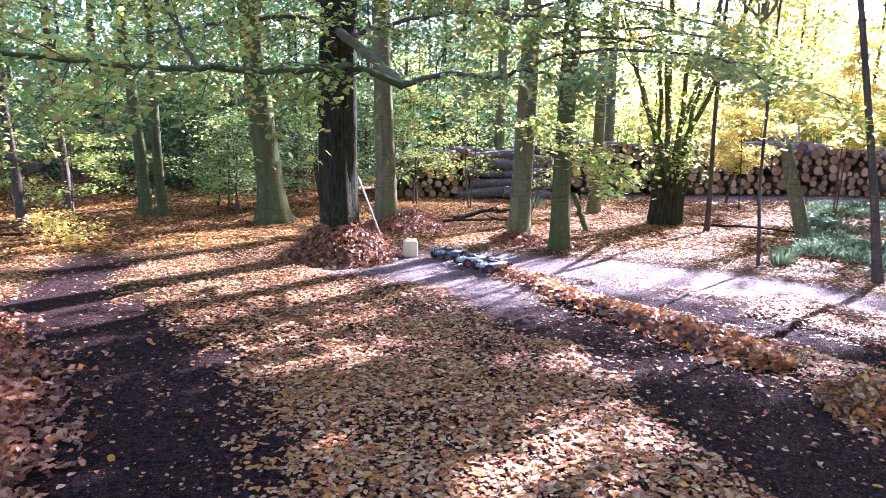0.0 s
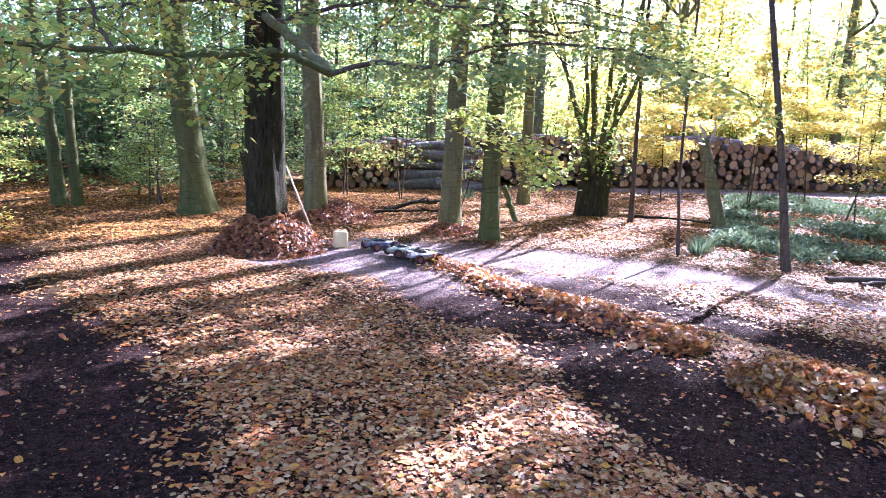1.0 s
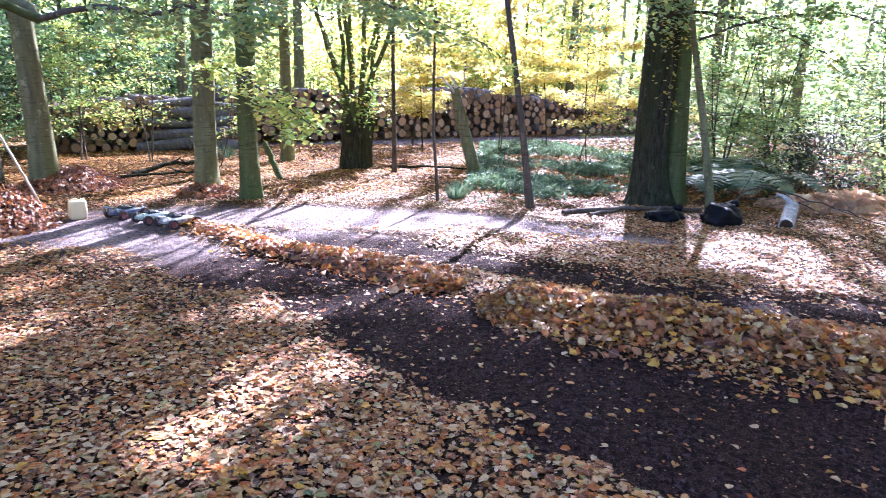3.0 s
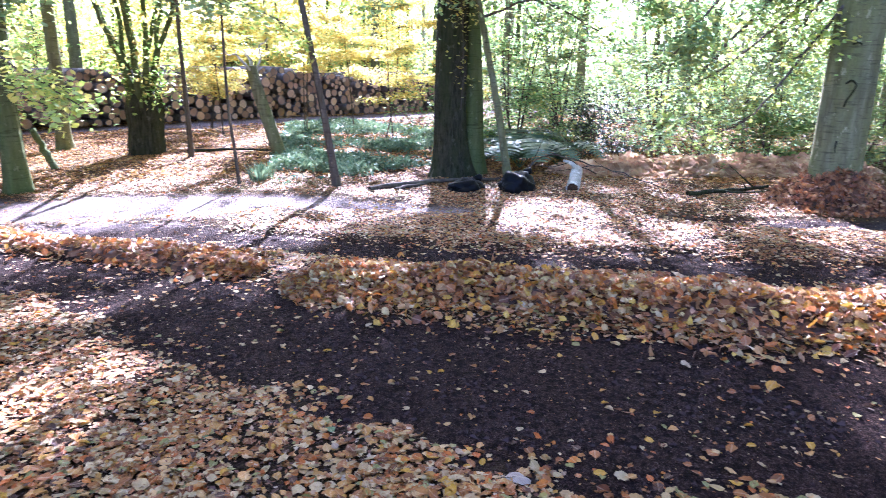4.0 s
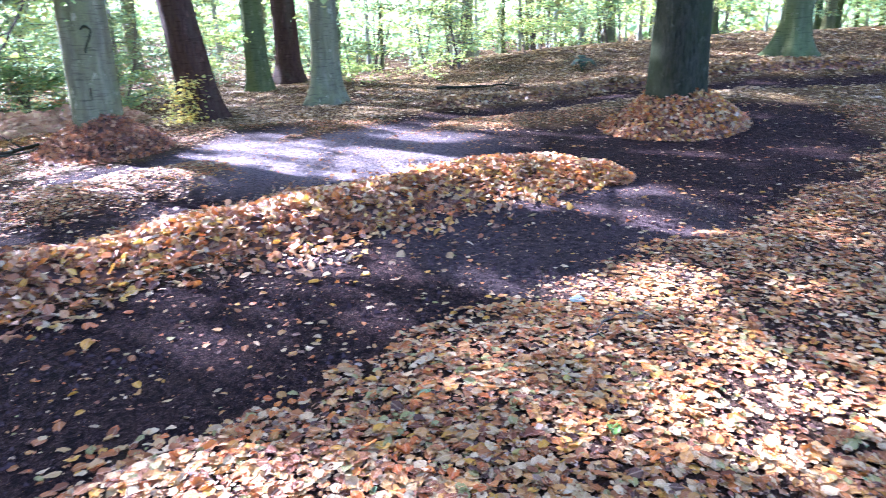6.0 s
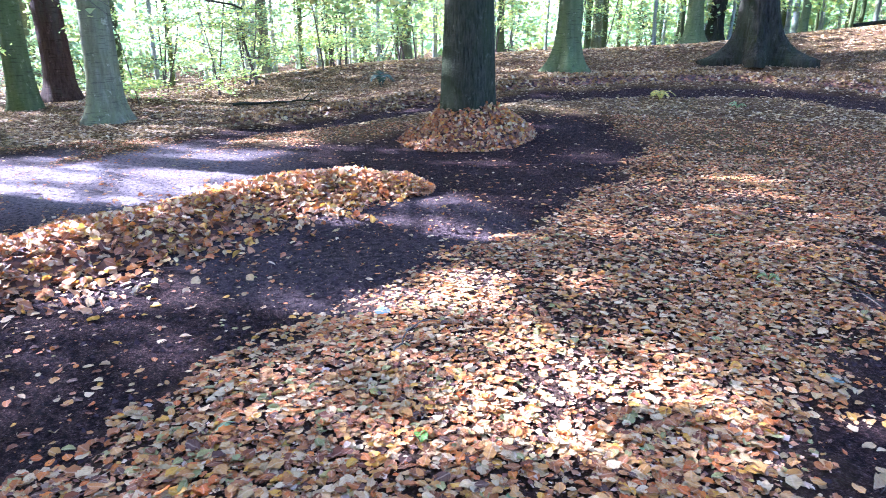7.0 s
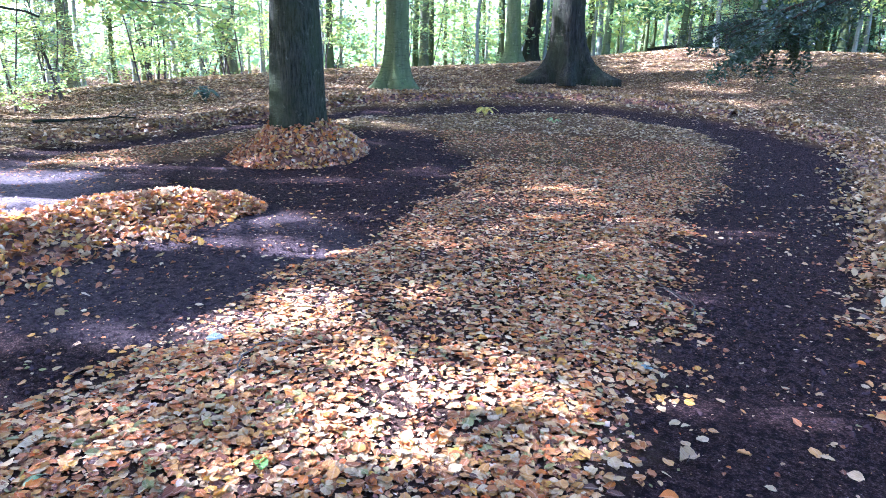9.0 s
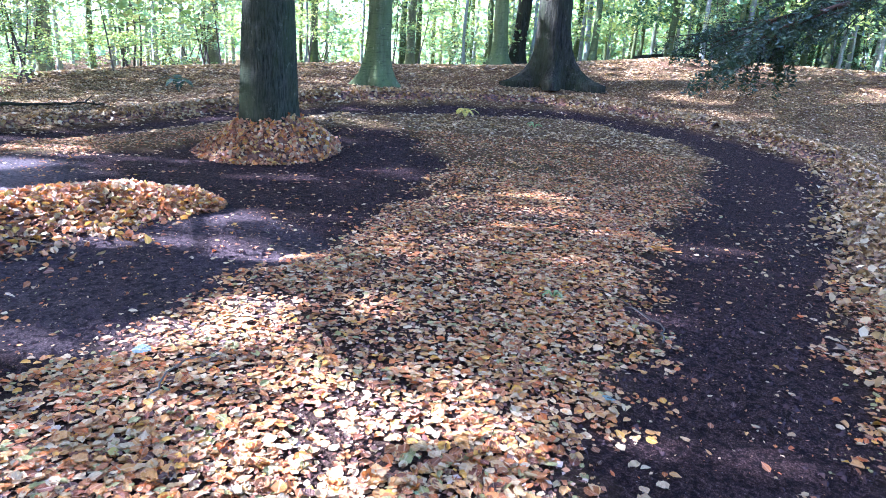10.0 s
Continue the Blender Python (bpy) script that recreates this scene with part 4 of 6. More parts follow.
def coppice():
    """The old stool with many stems that fan out, clad in small leaves."""
    x, y = 5.77, 12.29
    ob = thing("coppice_tree", x, y, gz(x, y), "old coppice stool with many leafy stems fanning out", "tree", "trees of the glade")
    r = np.random.default_rng(61)
    v, q, t = tube([(0, 0, -0.15), (0, 0, 0.1), (0.02, 0, 0.45), (0.03, 0, 0.8), (0.03, 0, 1.15)], [0.34, 0.31, 0.27, 0.29, 0.24], 18, lambda i, a, p: 1 + 0.17 * math.cos(5 * a + 1) + 0.08 * math.cos(9 * a + i))
    part("stool", build("stool", v, [q, t], rough_bark), ob)
    pts = []
    for k in range(9):
        a = -2.9 + k * 0.7
        tilt = 0.12 + 0.5 * ((k * 5) % 9) / 9
        h = r.uniform(3.8, 6.0)
        b = (0.17 * math.cos(a), 0.17 * math.sin(a), 0.85)
        e = (b[0] + math.cos(a) * h * tilt * 0.6, b[1] + math.sin(a) * h * tilt * 0.6, h)
        p = curve([b, (b[0] * 1.6, b[1] * 1.6, 1.6), tuple((np.array(b) + e) / 2), e], 5, 0.02, k)
        v, q, t = tube(p, np.linspace(0.07, 0.02, len(p)), 8)
        part("stem", build("stem", v, [q, t], mossy_bark), ob)
        pts.append(p)
    P = np.concatenate(pts)
    P = P[P[:, 2] > 1.0]
    c = P[r.integers(0, len(P), 4200)] + r.normal(0, 1, (4200, 3)) * (0.3, 0.3, 0.22)
    o = np.array(ob.location)
    c = shading(c + o, False) - o
    part("leaves", leaves("leaves", c, r.uniform(0.06, 0.1, len(c)), 0.6, mixed_leaf, "fold", r), ob, kind="stuff")


coppice()

# ---------------------------------------------------------------- undergrowth
UNDER_GOLD = [(8.6, 14.6, 4.6, 1.5, 1500, "y", 0.5), (10.2, 13.6, 4.4, 1.4, 1300, "y", 0.5), (12.0, 13.6, 4.8, 1.7, 1700, "y", 0.45), (11.2, 11.4, 4.2, 1.4, 1200, "y", 0.48), (13.8, 12.0, 4.6, 1.7, 1600, "y", 0.4), (9.2, 16.2, 4.2, 1.5, 1300, "y", 0.45),
              (4.4, 15.4, 4.4, 1.6, 1500, "m", 0.42), (2.4, 14.8, 3.6, 1.3, 1100, "m", 0.3), (3.4, 13.4, 2.6, 0.9, 400, "m", 0.4), (1.2, 15.6, 4.0, 1.4, 1300, "m", 0.35), (10.6, 7.3, 3.2, 1.6, 2000, "g", 0.2), (12.3, 7.6, 3.6, 1.9, 2400, "p", 0.12),
              (12.6, 5.6, 3.0, 1.8, 2200, "p", 0.1)]
UNDER_GREEN = [(14.0, 4.2, 3.4, 2.0, 2400, "p", 0.1), (14.8, 6.6, 4.0, 2.0, 2400, "p", 0.1), (14.2, 2.4, 2.8, 1.6, 1700, "p", 0.1), (16.0, 3.6, 3.4, 1.9, 2000, "p", 0.1), (11.4, 9.4, 3.6, 1.7, 1900, "g", 0.15), (14.0, 9.0, 4.2, 2.0, 2200, "p", 0.1),
               (17.6, 1.6, 2.8, 1.6, 1500, "p", 0.1), (11.9, 4.4, 1.5, 1.2, 1300, "p", 0.05), (13.0, 3.6, 1.3, 1.1, 1200, "g", 0.05), (12.8, 6.6, 1.6, 1.2, 1300, "d", 0.05), (11.9, 6.6, 1.2, 1.0, 1000, "d", 0.05), (-3.0, 15.0, 3.6, 1.7, 1700, "g", 0.15),
               (-1.0, 15.6, 3.8, 1.7, 1700, "g", 0.15)]
UNDER_PALE = [(-5.2, 15.6, 3.6, 1.7, 1700, "m", 0.15), (-7.2, 14.6, 3.4, 1.7, 1600, "m", 0.15), (-8.6, 12.6, 3.2, 1.6, 1500, "m", 0.2), (-9.6, 15.6, 4.2, 1.9, 1600, "g", 0.1), (-6.4, 18.0, 4.4, 2.0, 1600, "g", 0.1), (-3.6, 18.4, 4.6, 2.0, 1700, "g", 0.1),
              (-0.8, 18.8, 4.4, 2.0, 1600, "g", 0.1), (0.6, 17.0, 3.4, 1.5, 1300, "g", 0.15), (16.5, -4.5, 3.2, 1.8, 1400, "p", 0.3), (18.5, -7.5, 3.6, 1.9, 1500, "p", 0.3), (19.5, -3.0, 3.4, 1.9, 1500, "p", 0.2), (20.5, -10.5, 3.6, 1.9, 1400, "p", 0.3),
              (15.5, -23.5, 4.0, 1.8, 1200, "m", 0.35)]
UNDER_WOOD = [(11.0, -24.0, 4.0, 1.8, 1200, "p", 0.35), (19.0, -16.5, 3.6, 1.7, 1200, "p", 0.35), (15.6, -3.6, 4.2, 2.2, 1100, "l", 0.12), (16.8, -6.4, 4.4, 2.3, 1100, "l", 0.12), (18.4, -5.0, 4.6, 2.4, 1100, "l", 0.1), (17.4, -9.4, 4.2, 2.1, 800, "l", 0.25),
              (20.5, -8.0, 4.6, 2.4, 1000, "l", 0.15), (15.0, -1.9, 3.4, 1.6, 700, "l", 0.15), (19.5, -13.5, 4.4, 2.1, 700, "l", 0.3), (16.5, -15.5, 4.0, 1.9, 500, "l", 0.4), (13.5, 4.6, 4.0, 2.0, 1100, "l", 0.1), (15.4, 1.4, 3.8, 1.9, 1000, "l", 0.12),
              (11.55, 1.05, 0.8, 0.35, 130, "y", 0.2)]
UNDER_SLOPE = [(-4.1, 9.6, 0.6, 0.7, 130, "y", 0.2), (-5.0, 12.0, 2.8, 1.2, 700, "m", 0.35), (-12, 17, 4.5, 2.2, 1600, "g", 0.1), (-2.6, 13.6, 2.4, 1.1, 700, "g", 0.2)]
UNDER = UNDER_GOLD + UNDER_GREEN + UNDER_PALE + UNDER_WOOD + UNDER_SLOPE
KINDS = {"y": (yellow_leaf, "sapling with thin yellow autumn leaves"), "m": (mixed_leaf, "sapling with leaves turning from green to gold"), "g": (green_leaf, "leafy green bush of the undergrowth"),
         "l": (lime_leaf, "sapling with level sprays of lime green leaves"), "p": (pale_leaf, "pale green sunlit undergrowth bush"), "d": (dark_leaf, "low dark evergreen bush")}
for k, (x, y, h, s, n, c, low) in enumerate(UNDER):
    shrub("sapling" if c in "yml" else "bush", KINDS[c][1], x, y, h, s, int(n * {"y": 5.0, "m": 2.8}.get(c, 2.4)), KINDS[c][0], 200 + k, {"d": 0.06, "y": 0.058, "m": 0.058}.get(c, 0.066), 1 + k % 2 if c in "yml" else 3 + k % 3, "sapling" if c in "yml" else "bush", low=low)

# wood further off: a few kinds of tree and bush, repeated


def wood_tree(kind, seed, leaf, bark, r, h, n, low):
    ob = thing("woodland_tree", 0, 0, -50, kind, "tree", "woodland round the glade")
    part("trunk", trunk_mesh("trunk", r, h, (0.0, 0.0), bark, 0.35, 0.1, seed, 0.04, 10), ob)
    n = int(n * 1.5)
    pts, cl = crown_points(n, 0, 0, low, h, 2.6, seed, 26, 0.3, 0.55)
    pieces = [limb((0, 0, max(1.8, c[2] - 1.2)), c, r * 0.3, 0.01, 0.1, seed + k, 3) for k, c in enumerate(cl[:9])]
    v, q, t = join(pieces)
    part("branchwork", build("branchwork", v, q + t, bark), ob, kind="stuff")
    part("crown", leaves("crown", pts, np.random.default_rng(seed).uniform(0.09, 0.2, n), 0.6, leaf, "flat", np.random.default_rng(seed)), ob, kind="stuff")
    return ob


WOOD = {"g": [wood_tree("slim green tree in the wood", 301, wood_leaf, mossy_bark, 0.10, 12, 3000, 1.2), wood_tree("dark-stemmed green tree in the wood", 302, wood_leaf, twig_bark, 0.06, 10, 2800, 1.0)],
        "m": [wood_tree("woodland tree with turning leaves", 303, mixed_leaf, mossy_bark, 0.09, 11, 2800, 1.4), wood_tree("woodland tree with yellow leaves", 304, yellow_leaf, twig_bark, 0.06, 10, 2800, 1.4)],
        "p": [wood_tree("slim bare-stemmed tree with pale leaves", 305, pale_leaf, stem_bark, 0.09, 13, 900, 1.2), wood_tree("thin pale stem with lime green leaves", 306, lime_leaf, stem_bark, 0.06, 12, 1000, 1.2),
              wood_tree("mossy stem with pale leaves", 307, lime_leaf, mossy_bark, 0.11, 13, 800, 1.6)]}
LOWER = {"g": shrub("bush", "green woodland bush under the trees", 0, 0, 3.0, 1.8, 620, wood_leaf, 311, 0.17, 4, "bush", shape="flat", low=0.1), "m": shrub("bush", "woodland bush with golden leaves", 0, 0, 3.2, 1.8, 620, mixed_leaf, 312, 0.17, 4, "bush", shape="flat", low=0.1),
         "p": shrub("bush", "pale green bush in the open wood", 0, 0, 2.2, 1.8, 620, pale_leaf, 313, 0.17, 4, "bush", shape="flat", low=0.05)}
r = np.random.default_rng(77)


def plant(base, x, y, s):
    copy_thing(base, Matrix.Translation((x, y, gz(x, y))) @ Matrix.Rotation(r.uniform(0, 6.28), 4, "Z") @ Matrix.Diagonal((s, s, s * r.uniform(0.9, 1.15), 1)))


def sector(yaw0, yaw1, d0, d1, trees, bushes, key):
    for k in range(trees + bushes):
        a, d = radians(r.uniform(yaw0, yaw1)), math.sqrt(r.uniform(d0 * d0, d1 * d1))
        x, y = 0.4 - math.sin(a) * d, -0.2 + math.cos(a) * d
        if -1 < x < 24 and 16.3 < y < 22.5:
            continue
        reach, off = (x - 4.5) * SA[0] + (y - 4.0) * SA[1], abs((y - 4.0) * SA[0] - (x - 4.5) * SA[1])
        if k < trees and off < 8.5 and 0 < reach < 22:
            continue
        if k < trees:
            base = WOOD[key][r.integers(0, len(WOOD[key]))]
        else:
            base = LOWER[key]
        plant(base, x, y, r.uniform(0.8, 1.3))


sector(4, 48, 17, 42, 26, 80, "g")
sector(-14, 4, 23, 45, 18, 40, "g")
sector(-44, -14, 25, 46, 24, 44, "m")
sector(-48, -26, 25, 40, 4, 14, "m")
sector(-66, -44, 21, 42, 22, 24, "p")
sector(-96, -66, 19, 42, 24, 22, "p")
sector(-126, -96, 25, 50, 60, 10, "p")
sector(-180, -126, 25, 52, 95, 10, "p")
sector(-180, -152, 26, 44, 14, 14, "g")
sector(-172, -136, 28, 52, 44, 16, "p")
sector(48, 180, 14, 40, 22, 10, "g")
for b in [*WOOD["g"], *WOOD["m"], *WOOD["p"], *LOWER.values()]:
    a = radians(r.uniform(60, 150))
    b.location = (-math.sin(a) * 22, math.cos(a) * 22, 0)
    b.location.z = gz(b.location.x, b.location.y)


def far_woods(name, label, yaw0, yaw1, leaf, seed, n, top):
    """Distant foliage round the place: uneven masses of leaves down to the ground."""
    q = np.random.default_rng(seed)
    a, d = np.radians(q.uniform(yaw0, yaw1, n)), q.uniform(48, 85, n)
    x, y = -np.sin(a) * d, np.cos(a) * d
    h = top * (0.35 + 1.0 * lattice(np.degrees(a) * 0.3 + 40, d * 0.12, seed)) * q.uniform(0, 1, n) ** 1.1
    me = leaves(name, np.stack([x, y, land(x, y) + h], 1), q.uniform(0.4, 1.0, n), 0.8, leaf, "flat", q)
    return tagged(new(name, me), label, "woods", kind="stuff")


far_woods("far_woods", "distant green woods beyond the glade", 0, 60, wood_leaf, 401, 26000, 15)
far_woods("far_woods", "distant woods turning gold beyond the glade", -24, 0, mixed_leaf, 402, 10000, 11)
far_woods("far_woods", "distant golden wood edge under open sky", -45, -24, yellow_leaf, 406, 14000, 6)
far_woods("far_woods", "distant pale green woods beyond the glade", -100, -45, pale_leaf, 403, 20000, 12)
far_woods("far_woods", "distant sunlit woods beyond the glade", -190, -100, pale_leaf, 404, 16000, 6)
far_woods("far_woods", "distant dull green woods up the slope", -180, -134, pale_leaf, 407, 5000, 5)
far_woods("far_woods", "distant woods behind beyond the glade", 60, 170, green_leaf, 405, 9000, 11)

# ---------------------------------------------------------------- stacked logs
end_mat = Mat("sawn log end", 0.8, 0.2)
_r = end_mat.node("TexWave", Vector=end_mat.scaled(1, 0.02, 1), Scale=9.0, Distortion=2.0, Detail=2.0)
_r.wave_type, _r.rings_direction = "RINGS", "Y"
_i = end_mat.n.new("ShaderNodeObjectInfo")
_c = end_mat.ramp(_i.outputs["Random"], [(0, (0.26, 0.15, 0.09)), (0.3, (0.52, 0.33, 0.20)), (0.55, (0.20, 0.12, 0.08)), (0.75, (0.42, 0.25, 0.16)), (1, (0.58, 0.42, 0.29))])
end_mat.colour(end_mat.mix(end_mat.math("MULTIPLY", _r.outputs[1], 0.35), _c, (0.22, 0.12, 0.06))).bump(end_mat.noise(40.0), 0.5, 0.004)
end_mat = end_mat.m


def log_mesh(rad, length, seed, sides=14):
    q = np.random.default_rng(seed)
    prof = [(-length / 2, 0.86), (-length / 2, 1.0), (-length / 6, 1.0), (length / 6, 0.98), (length / 2, 0.96), (length / 2, 0.84)]
    ph = q.uniform(0, 6.28, 2)
    v = [(rad * s * (1 + 0.06 * math.cos(2 * a + ph[0]) + 0.04 * math.cos(3 * a + ph[1])) * math.cos(a), yy + (0.006 if s < 0.9 and yy < 0 else 0), rad * s * (1 + 0.06 * math.cos(2 * a + ph[0]) + 0.04 * math.cos(3 * a + ph[1])) * math.sin(a))
         for yy, s in prof for a in [2 * math.pi * k / sides for k in range(sides)]]
    n = len(prof)
    quads = [(i * sides + k, (i + 1) * sides + k, (i + 1) * sides + (k + 1) % sides, i * sides + (k + 1) % sides) for i in range(n - 1) for k in range(sides)]
    caps = [tuple(range(sides)), tuple((n - 1) * sides + k for k in reversed(range(sides)))]
    me = build("log", v, [quads, caps], [log_bark, end_mat], False)
    idx = np.zeros(len(me.polygons), np.int32)
    idx[-2:] = 1
    me.polygons.foreach_set("material_index", idx)
    return me


LOGS = [(rr, log_mesh(rr, 2.6, 500 + k)) for k, rr in enumerate([0.07, 0.083, 0.096, 0.11, 0.124, 0.142, 0.165])]


def stack(x0, x1, y, top, label, seed, weights):
    q = np.random.default_rng(seed)
    ob = thing("log_stack", (x0 + x1) / 2, y, gz((x0 + x1) / 2, y), label, "log stack")
    count = 0
    tries = 0
    placed = []
    while count < 290 and tries < 6000:
        tries += 1
        rr, me = LOGS[q.choice(len(LOGS), p=weights)]
        best = None
        for c in q.uniform(x0, x1, 12):
            z = rr
            for px, pz, pr in placed:
                dx = abs(px - c)
                if dx < pr + rr:
                    z = max(z, pz + math.sqrt((pr + rr) ** 2 - dx * dx) * 0.97)
            if best is None or z < best[1]:
                best = (c, z)
        c, z = best
        lim = top * (0.85 + 0.3 * lattice(c * 0.7, 0.0, seed))
        if z + rr > lim:
            continue
        placed.append((c, z, rr))
        o = part("log", me, ob)
        o.location = (c - ob.location.x, q.normal(0, 0.09), z)
        o.rotation_euler = (0, q.uniform(0, 6.28), q.normal(0, 0.025))
        count += 1
    return ob


for x0, x1, sd in ((4.9, 13.0, 71), (13.1, 21.6, 74)):
    stack(x0, x1, 19.6, 1.42, "long stack of sawn logs, pale ends to the glade", sd, [0.06, 0.12, 0.2, 0.24, 0.2, 0.12, 0.06])
stack(0.6, 4.6, 18.6, 1.15, "low shaded stack of thin logs", 72, [0.25, 0.3, 0.25, 0.2, 0, 0, 0])


def lying_log(x, y, z, rr, length, turn, label, mat=None, name="log", category="log", rise=0.0):
    ob = thing(name, x, y, z, label, category)
    o = part("trunk", log_mesh(rr, length, int(x * 100) % 97), ob)
    if mat:
        o.data.materials[0] = mat
    ob.rotation_euler = (radians(rise), 0, radians(turn))
    return ob


for k, (x, y, z, rr, L, tn) in enumerate([(3.1, 17.0, 0.05, 0.13, 1.5, 70), (4.1, 16.7, 0.05, 0.15, 1.2, 88), (3.5, 16.9, 0.31, 0.12, 1.7, 64), (4.4, 16.8, 0.33, 0.13, 1.0, 96), (3.2, 17.2, 0.54, 0.13, 1.3, 92),
                                           (4.1, 16.8, 0.58, 0.11, 1.1, 66), (3.7, 17.1, 0.78, 0.14, 1.6, 76), (3.3, 17.2, 1.02, 0.10, 1.2, 100), (4.2, 17.0, 0.97, 0.09, 1.3, 60)]):
    lying_log(x, y, z + gz(3.7, 17.0) + 0.08, rr, L, tn, "grey log lying across a low stack", grey_bark, rise=(-7, 5, -3, 8, 4, -6, 3, -5, 7)[k])
peeled = lying_log(8.55, 4.85, gz(8.5, 5) + 0.12, 0.085, 0.8, -62, "short pale peeling log with a broken stub lying on the leaves", birch_bark, rise=10)
peeled.children[0].data.materials[1] = brown_bark
v, q, t = tube(curve([(0, 0.25, 0.03), (-0.06, 0.3, 0.12), (-0.2, 0.34, 0.16)], 4), np.linspace(0.045, 0.018, 9), 8)
part("stub", build("stub", v, [q, t], birch_bark), peeled)


# ---------------------------------------------------------------- small things of the glade
black = plain_mat("black plastic sack", (0.004, 0.004, 0.005), 0.55, 0.12, 0.3, 20, depth=0.01)
white_plastic = plain_mat("yellowed white plastic", (0.72, 0.60, 0.34), 0.5, 0.5, 0.08, 9)
pale_wood = plain_mat("pale wooden pole", (0.50, 0.40, 0.28), 0.6, 0.3, 0.2, 30)
steel = plain_mat("worn steel", (0.35, 0.35, 0.35), 0.45, 0.5, 0.2, 30, 0.8)
rubber = plain_mat("dusty tyre rubber", (0.05, 0.035, 0.032), 0.9, 0.2, 0.3, 40)
rim_mat = plain_mat("dusty red rim", (0.24, 0.08, 0.07), 0.5, 0.4, 0.2, 40)
shells = [plain_mat("pale greenish shell", (0.32, 0.36, 0.28), 0.3, 0.6, 0.3, 20), plain_mat("white and grey shell", (0.30, 0.30, 0.29), 0.3, 0.6, 0.25, 18), plain_mat("blue black shell", (0.05, 0.08, 0.15), 0.3, 0.6, 0.3, 18)]
black_plastic = plain_mat("dark glazing", (0.02, 0.02, 0.025), 0.2, 0.5, 0.2, 20)
yellow_paint = plain_mat("yellow stripe", (0.6, 0.5, 0.05), 0.35, 0.5, 0.1, 18)


def from_bm(name, bm, material, smooth=True):
    me = bpy.data.meshes.new(name)
    bm.to_mesh(me)
    bm.free()
    for p in me.polygons:
        p.use_smooth = smooth
    me.materials.append(material)
    return me


def rounded_box(sx, sy, sz, r=0.01, taper=1.0, seg=2):
    bm = bmesh.new()
    bmesh.ops.create_cube(bm, size=1.0)
    for v in bm.verts:
        f = taper if v.co.z > 0 else 1.0
        v.co = Vector((v.co.x * sx * f, v.co.y * sy * f, v.co.z * sz))
    bmesh.ops.bevel(bm, geom=bm.edges[:], offset=r, segments=seg, affect="EDGES", profile=0.5)
    return bm


def wheel_mesh(rad, wid, tread=True):
    prof = [(0.55, -0.42), (0.8, -0.5), (0.95, -0.42), (1.0, -0.2), (1.0, 0.2), (0.95, 0.42), (0.8, 0.5), (0.55, 0.42)]
    sides = 20
    v = [(wid * w, rad * k * (1 + (0.03 if tread and s % 2 and k > 0.9 else 0)) * math.cos(2 * math.pi * s / sides), rad * k * (1 + (0.03 if tread and s % 2 and k > 0.9 else 0)) * math.sin(2 * math.pi * s / sides)) for k, w in prof for s in range(sides)]
    n = len(prof)
    q = [(i * sides + k, i * sides + (k + 1) % sides, ((i + 1) % n) * sides + (k + 1) % sides, ((i + 1) % n) * sides + k) for i in range(n) for k in range(sides)]
    return build("tyre", v, [q], rubber)


def rim_mesh(rad, wid):
    bm = bmesh.new()
    bmesh.ops.create_cone(bm, cap_ends=True, segments=16, radius1=rad, radius2=rad, depth=wid, matrix=Matrix.Rotation(radians(90), 4, "Y"))
    caps = [f for f in bm.faces if len(f.verts) > 4]
    bmesh.ops.inset_region(bm, faces=caps, thickness=rad * 0.25, depth=-wid * 0.15)
    return from_bm("rim", bm, rim_mat, False)


TYRE, RIM = wheel_mesh(0.05, 0.048), rim_mesh(0.031, 0.05)


def shell_mesh(name, stations, material):
    """A moulded shell lofted through cross sections: along, half width, low edge, shoulder, top half width, top."""
    v, q, n = [], [], 8
    for a, w, low, sh, tw, top in stations:
        v += [(-w, a, low), (-w, a, sh), (-tw, a, top - 0.006), (-tw * 0.6, a, top), (tw * 0.6, a, top), (tw, a, top - 0.006), (w, a, sh), (w, a, low)]
    for i in range(len(stations) - 1):
        q += [(i * n + k, i * n + k + 1, (i + 1) * n + k + 1, (i + 1) * n + k) for k in range(n - 1)]
    last = (len(stations) - 1) * n
    q += [(0, 7, 6, 1), (1, 6, 5, 2), (2, 5, 4, 3), (last + 7, last, last + 1, last + 6), (last + 6, last + 1, last + 2, last + 5), (last + 5, last + 2, last + 3, last + 4)]
    return build(name, v, [q], material, False)


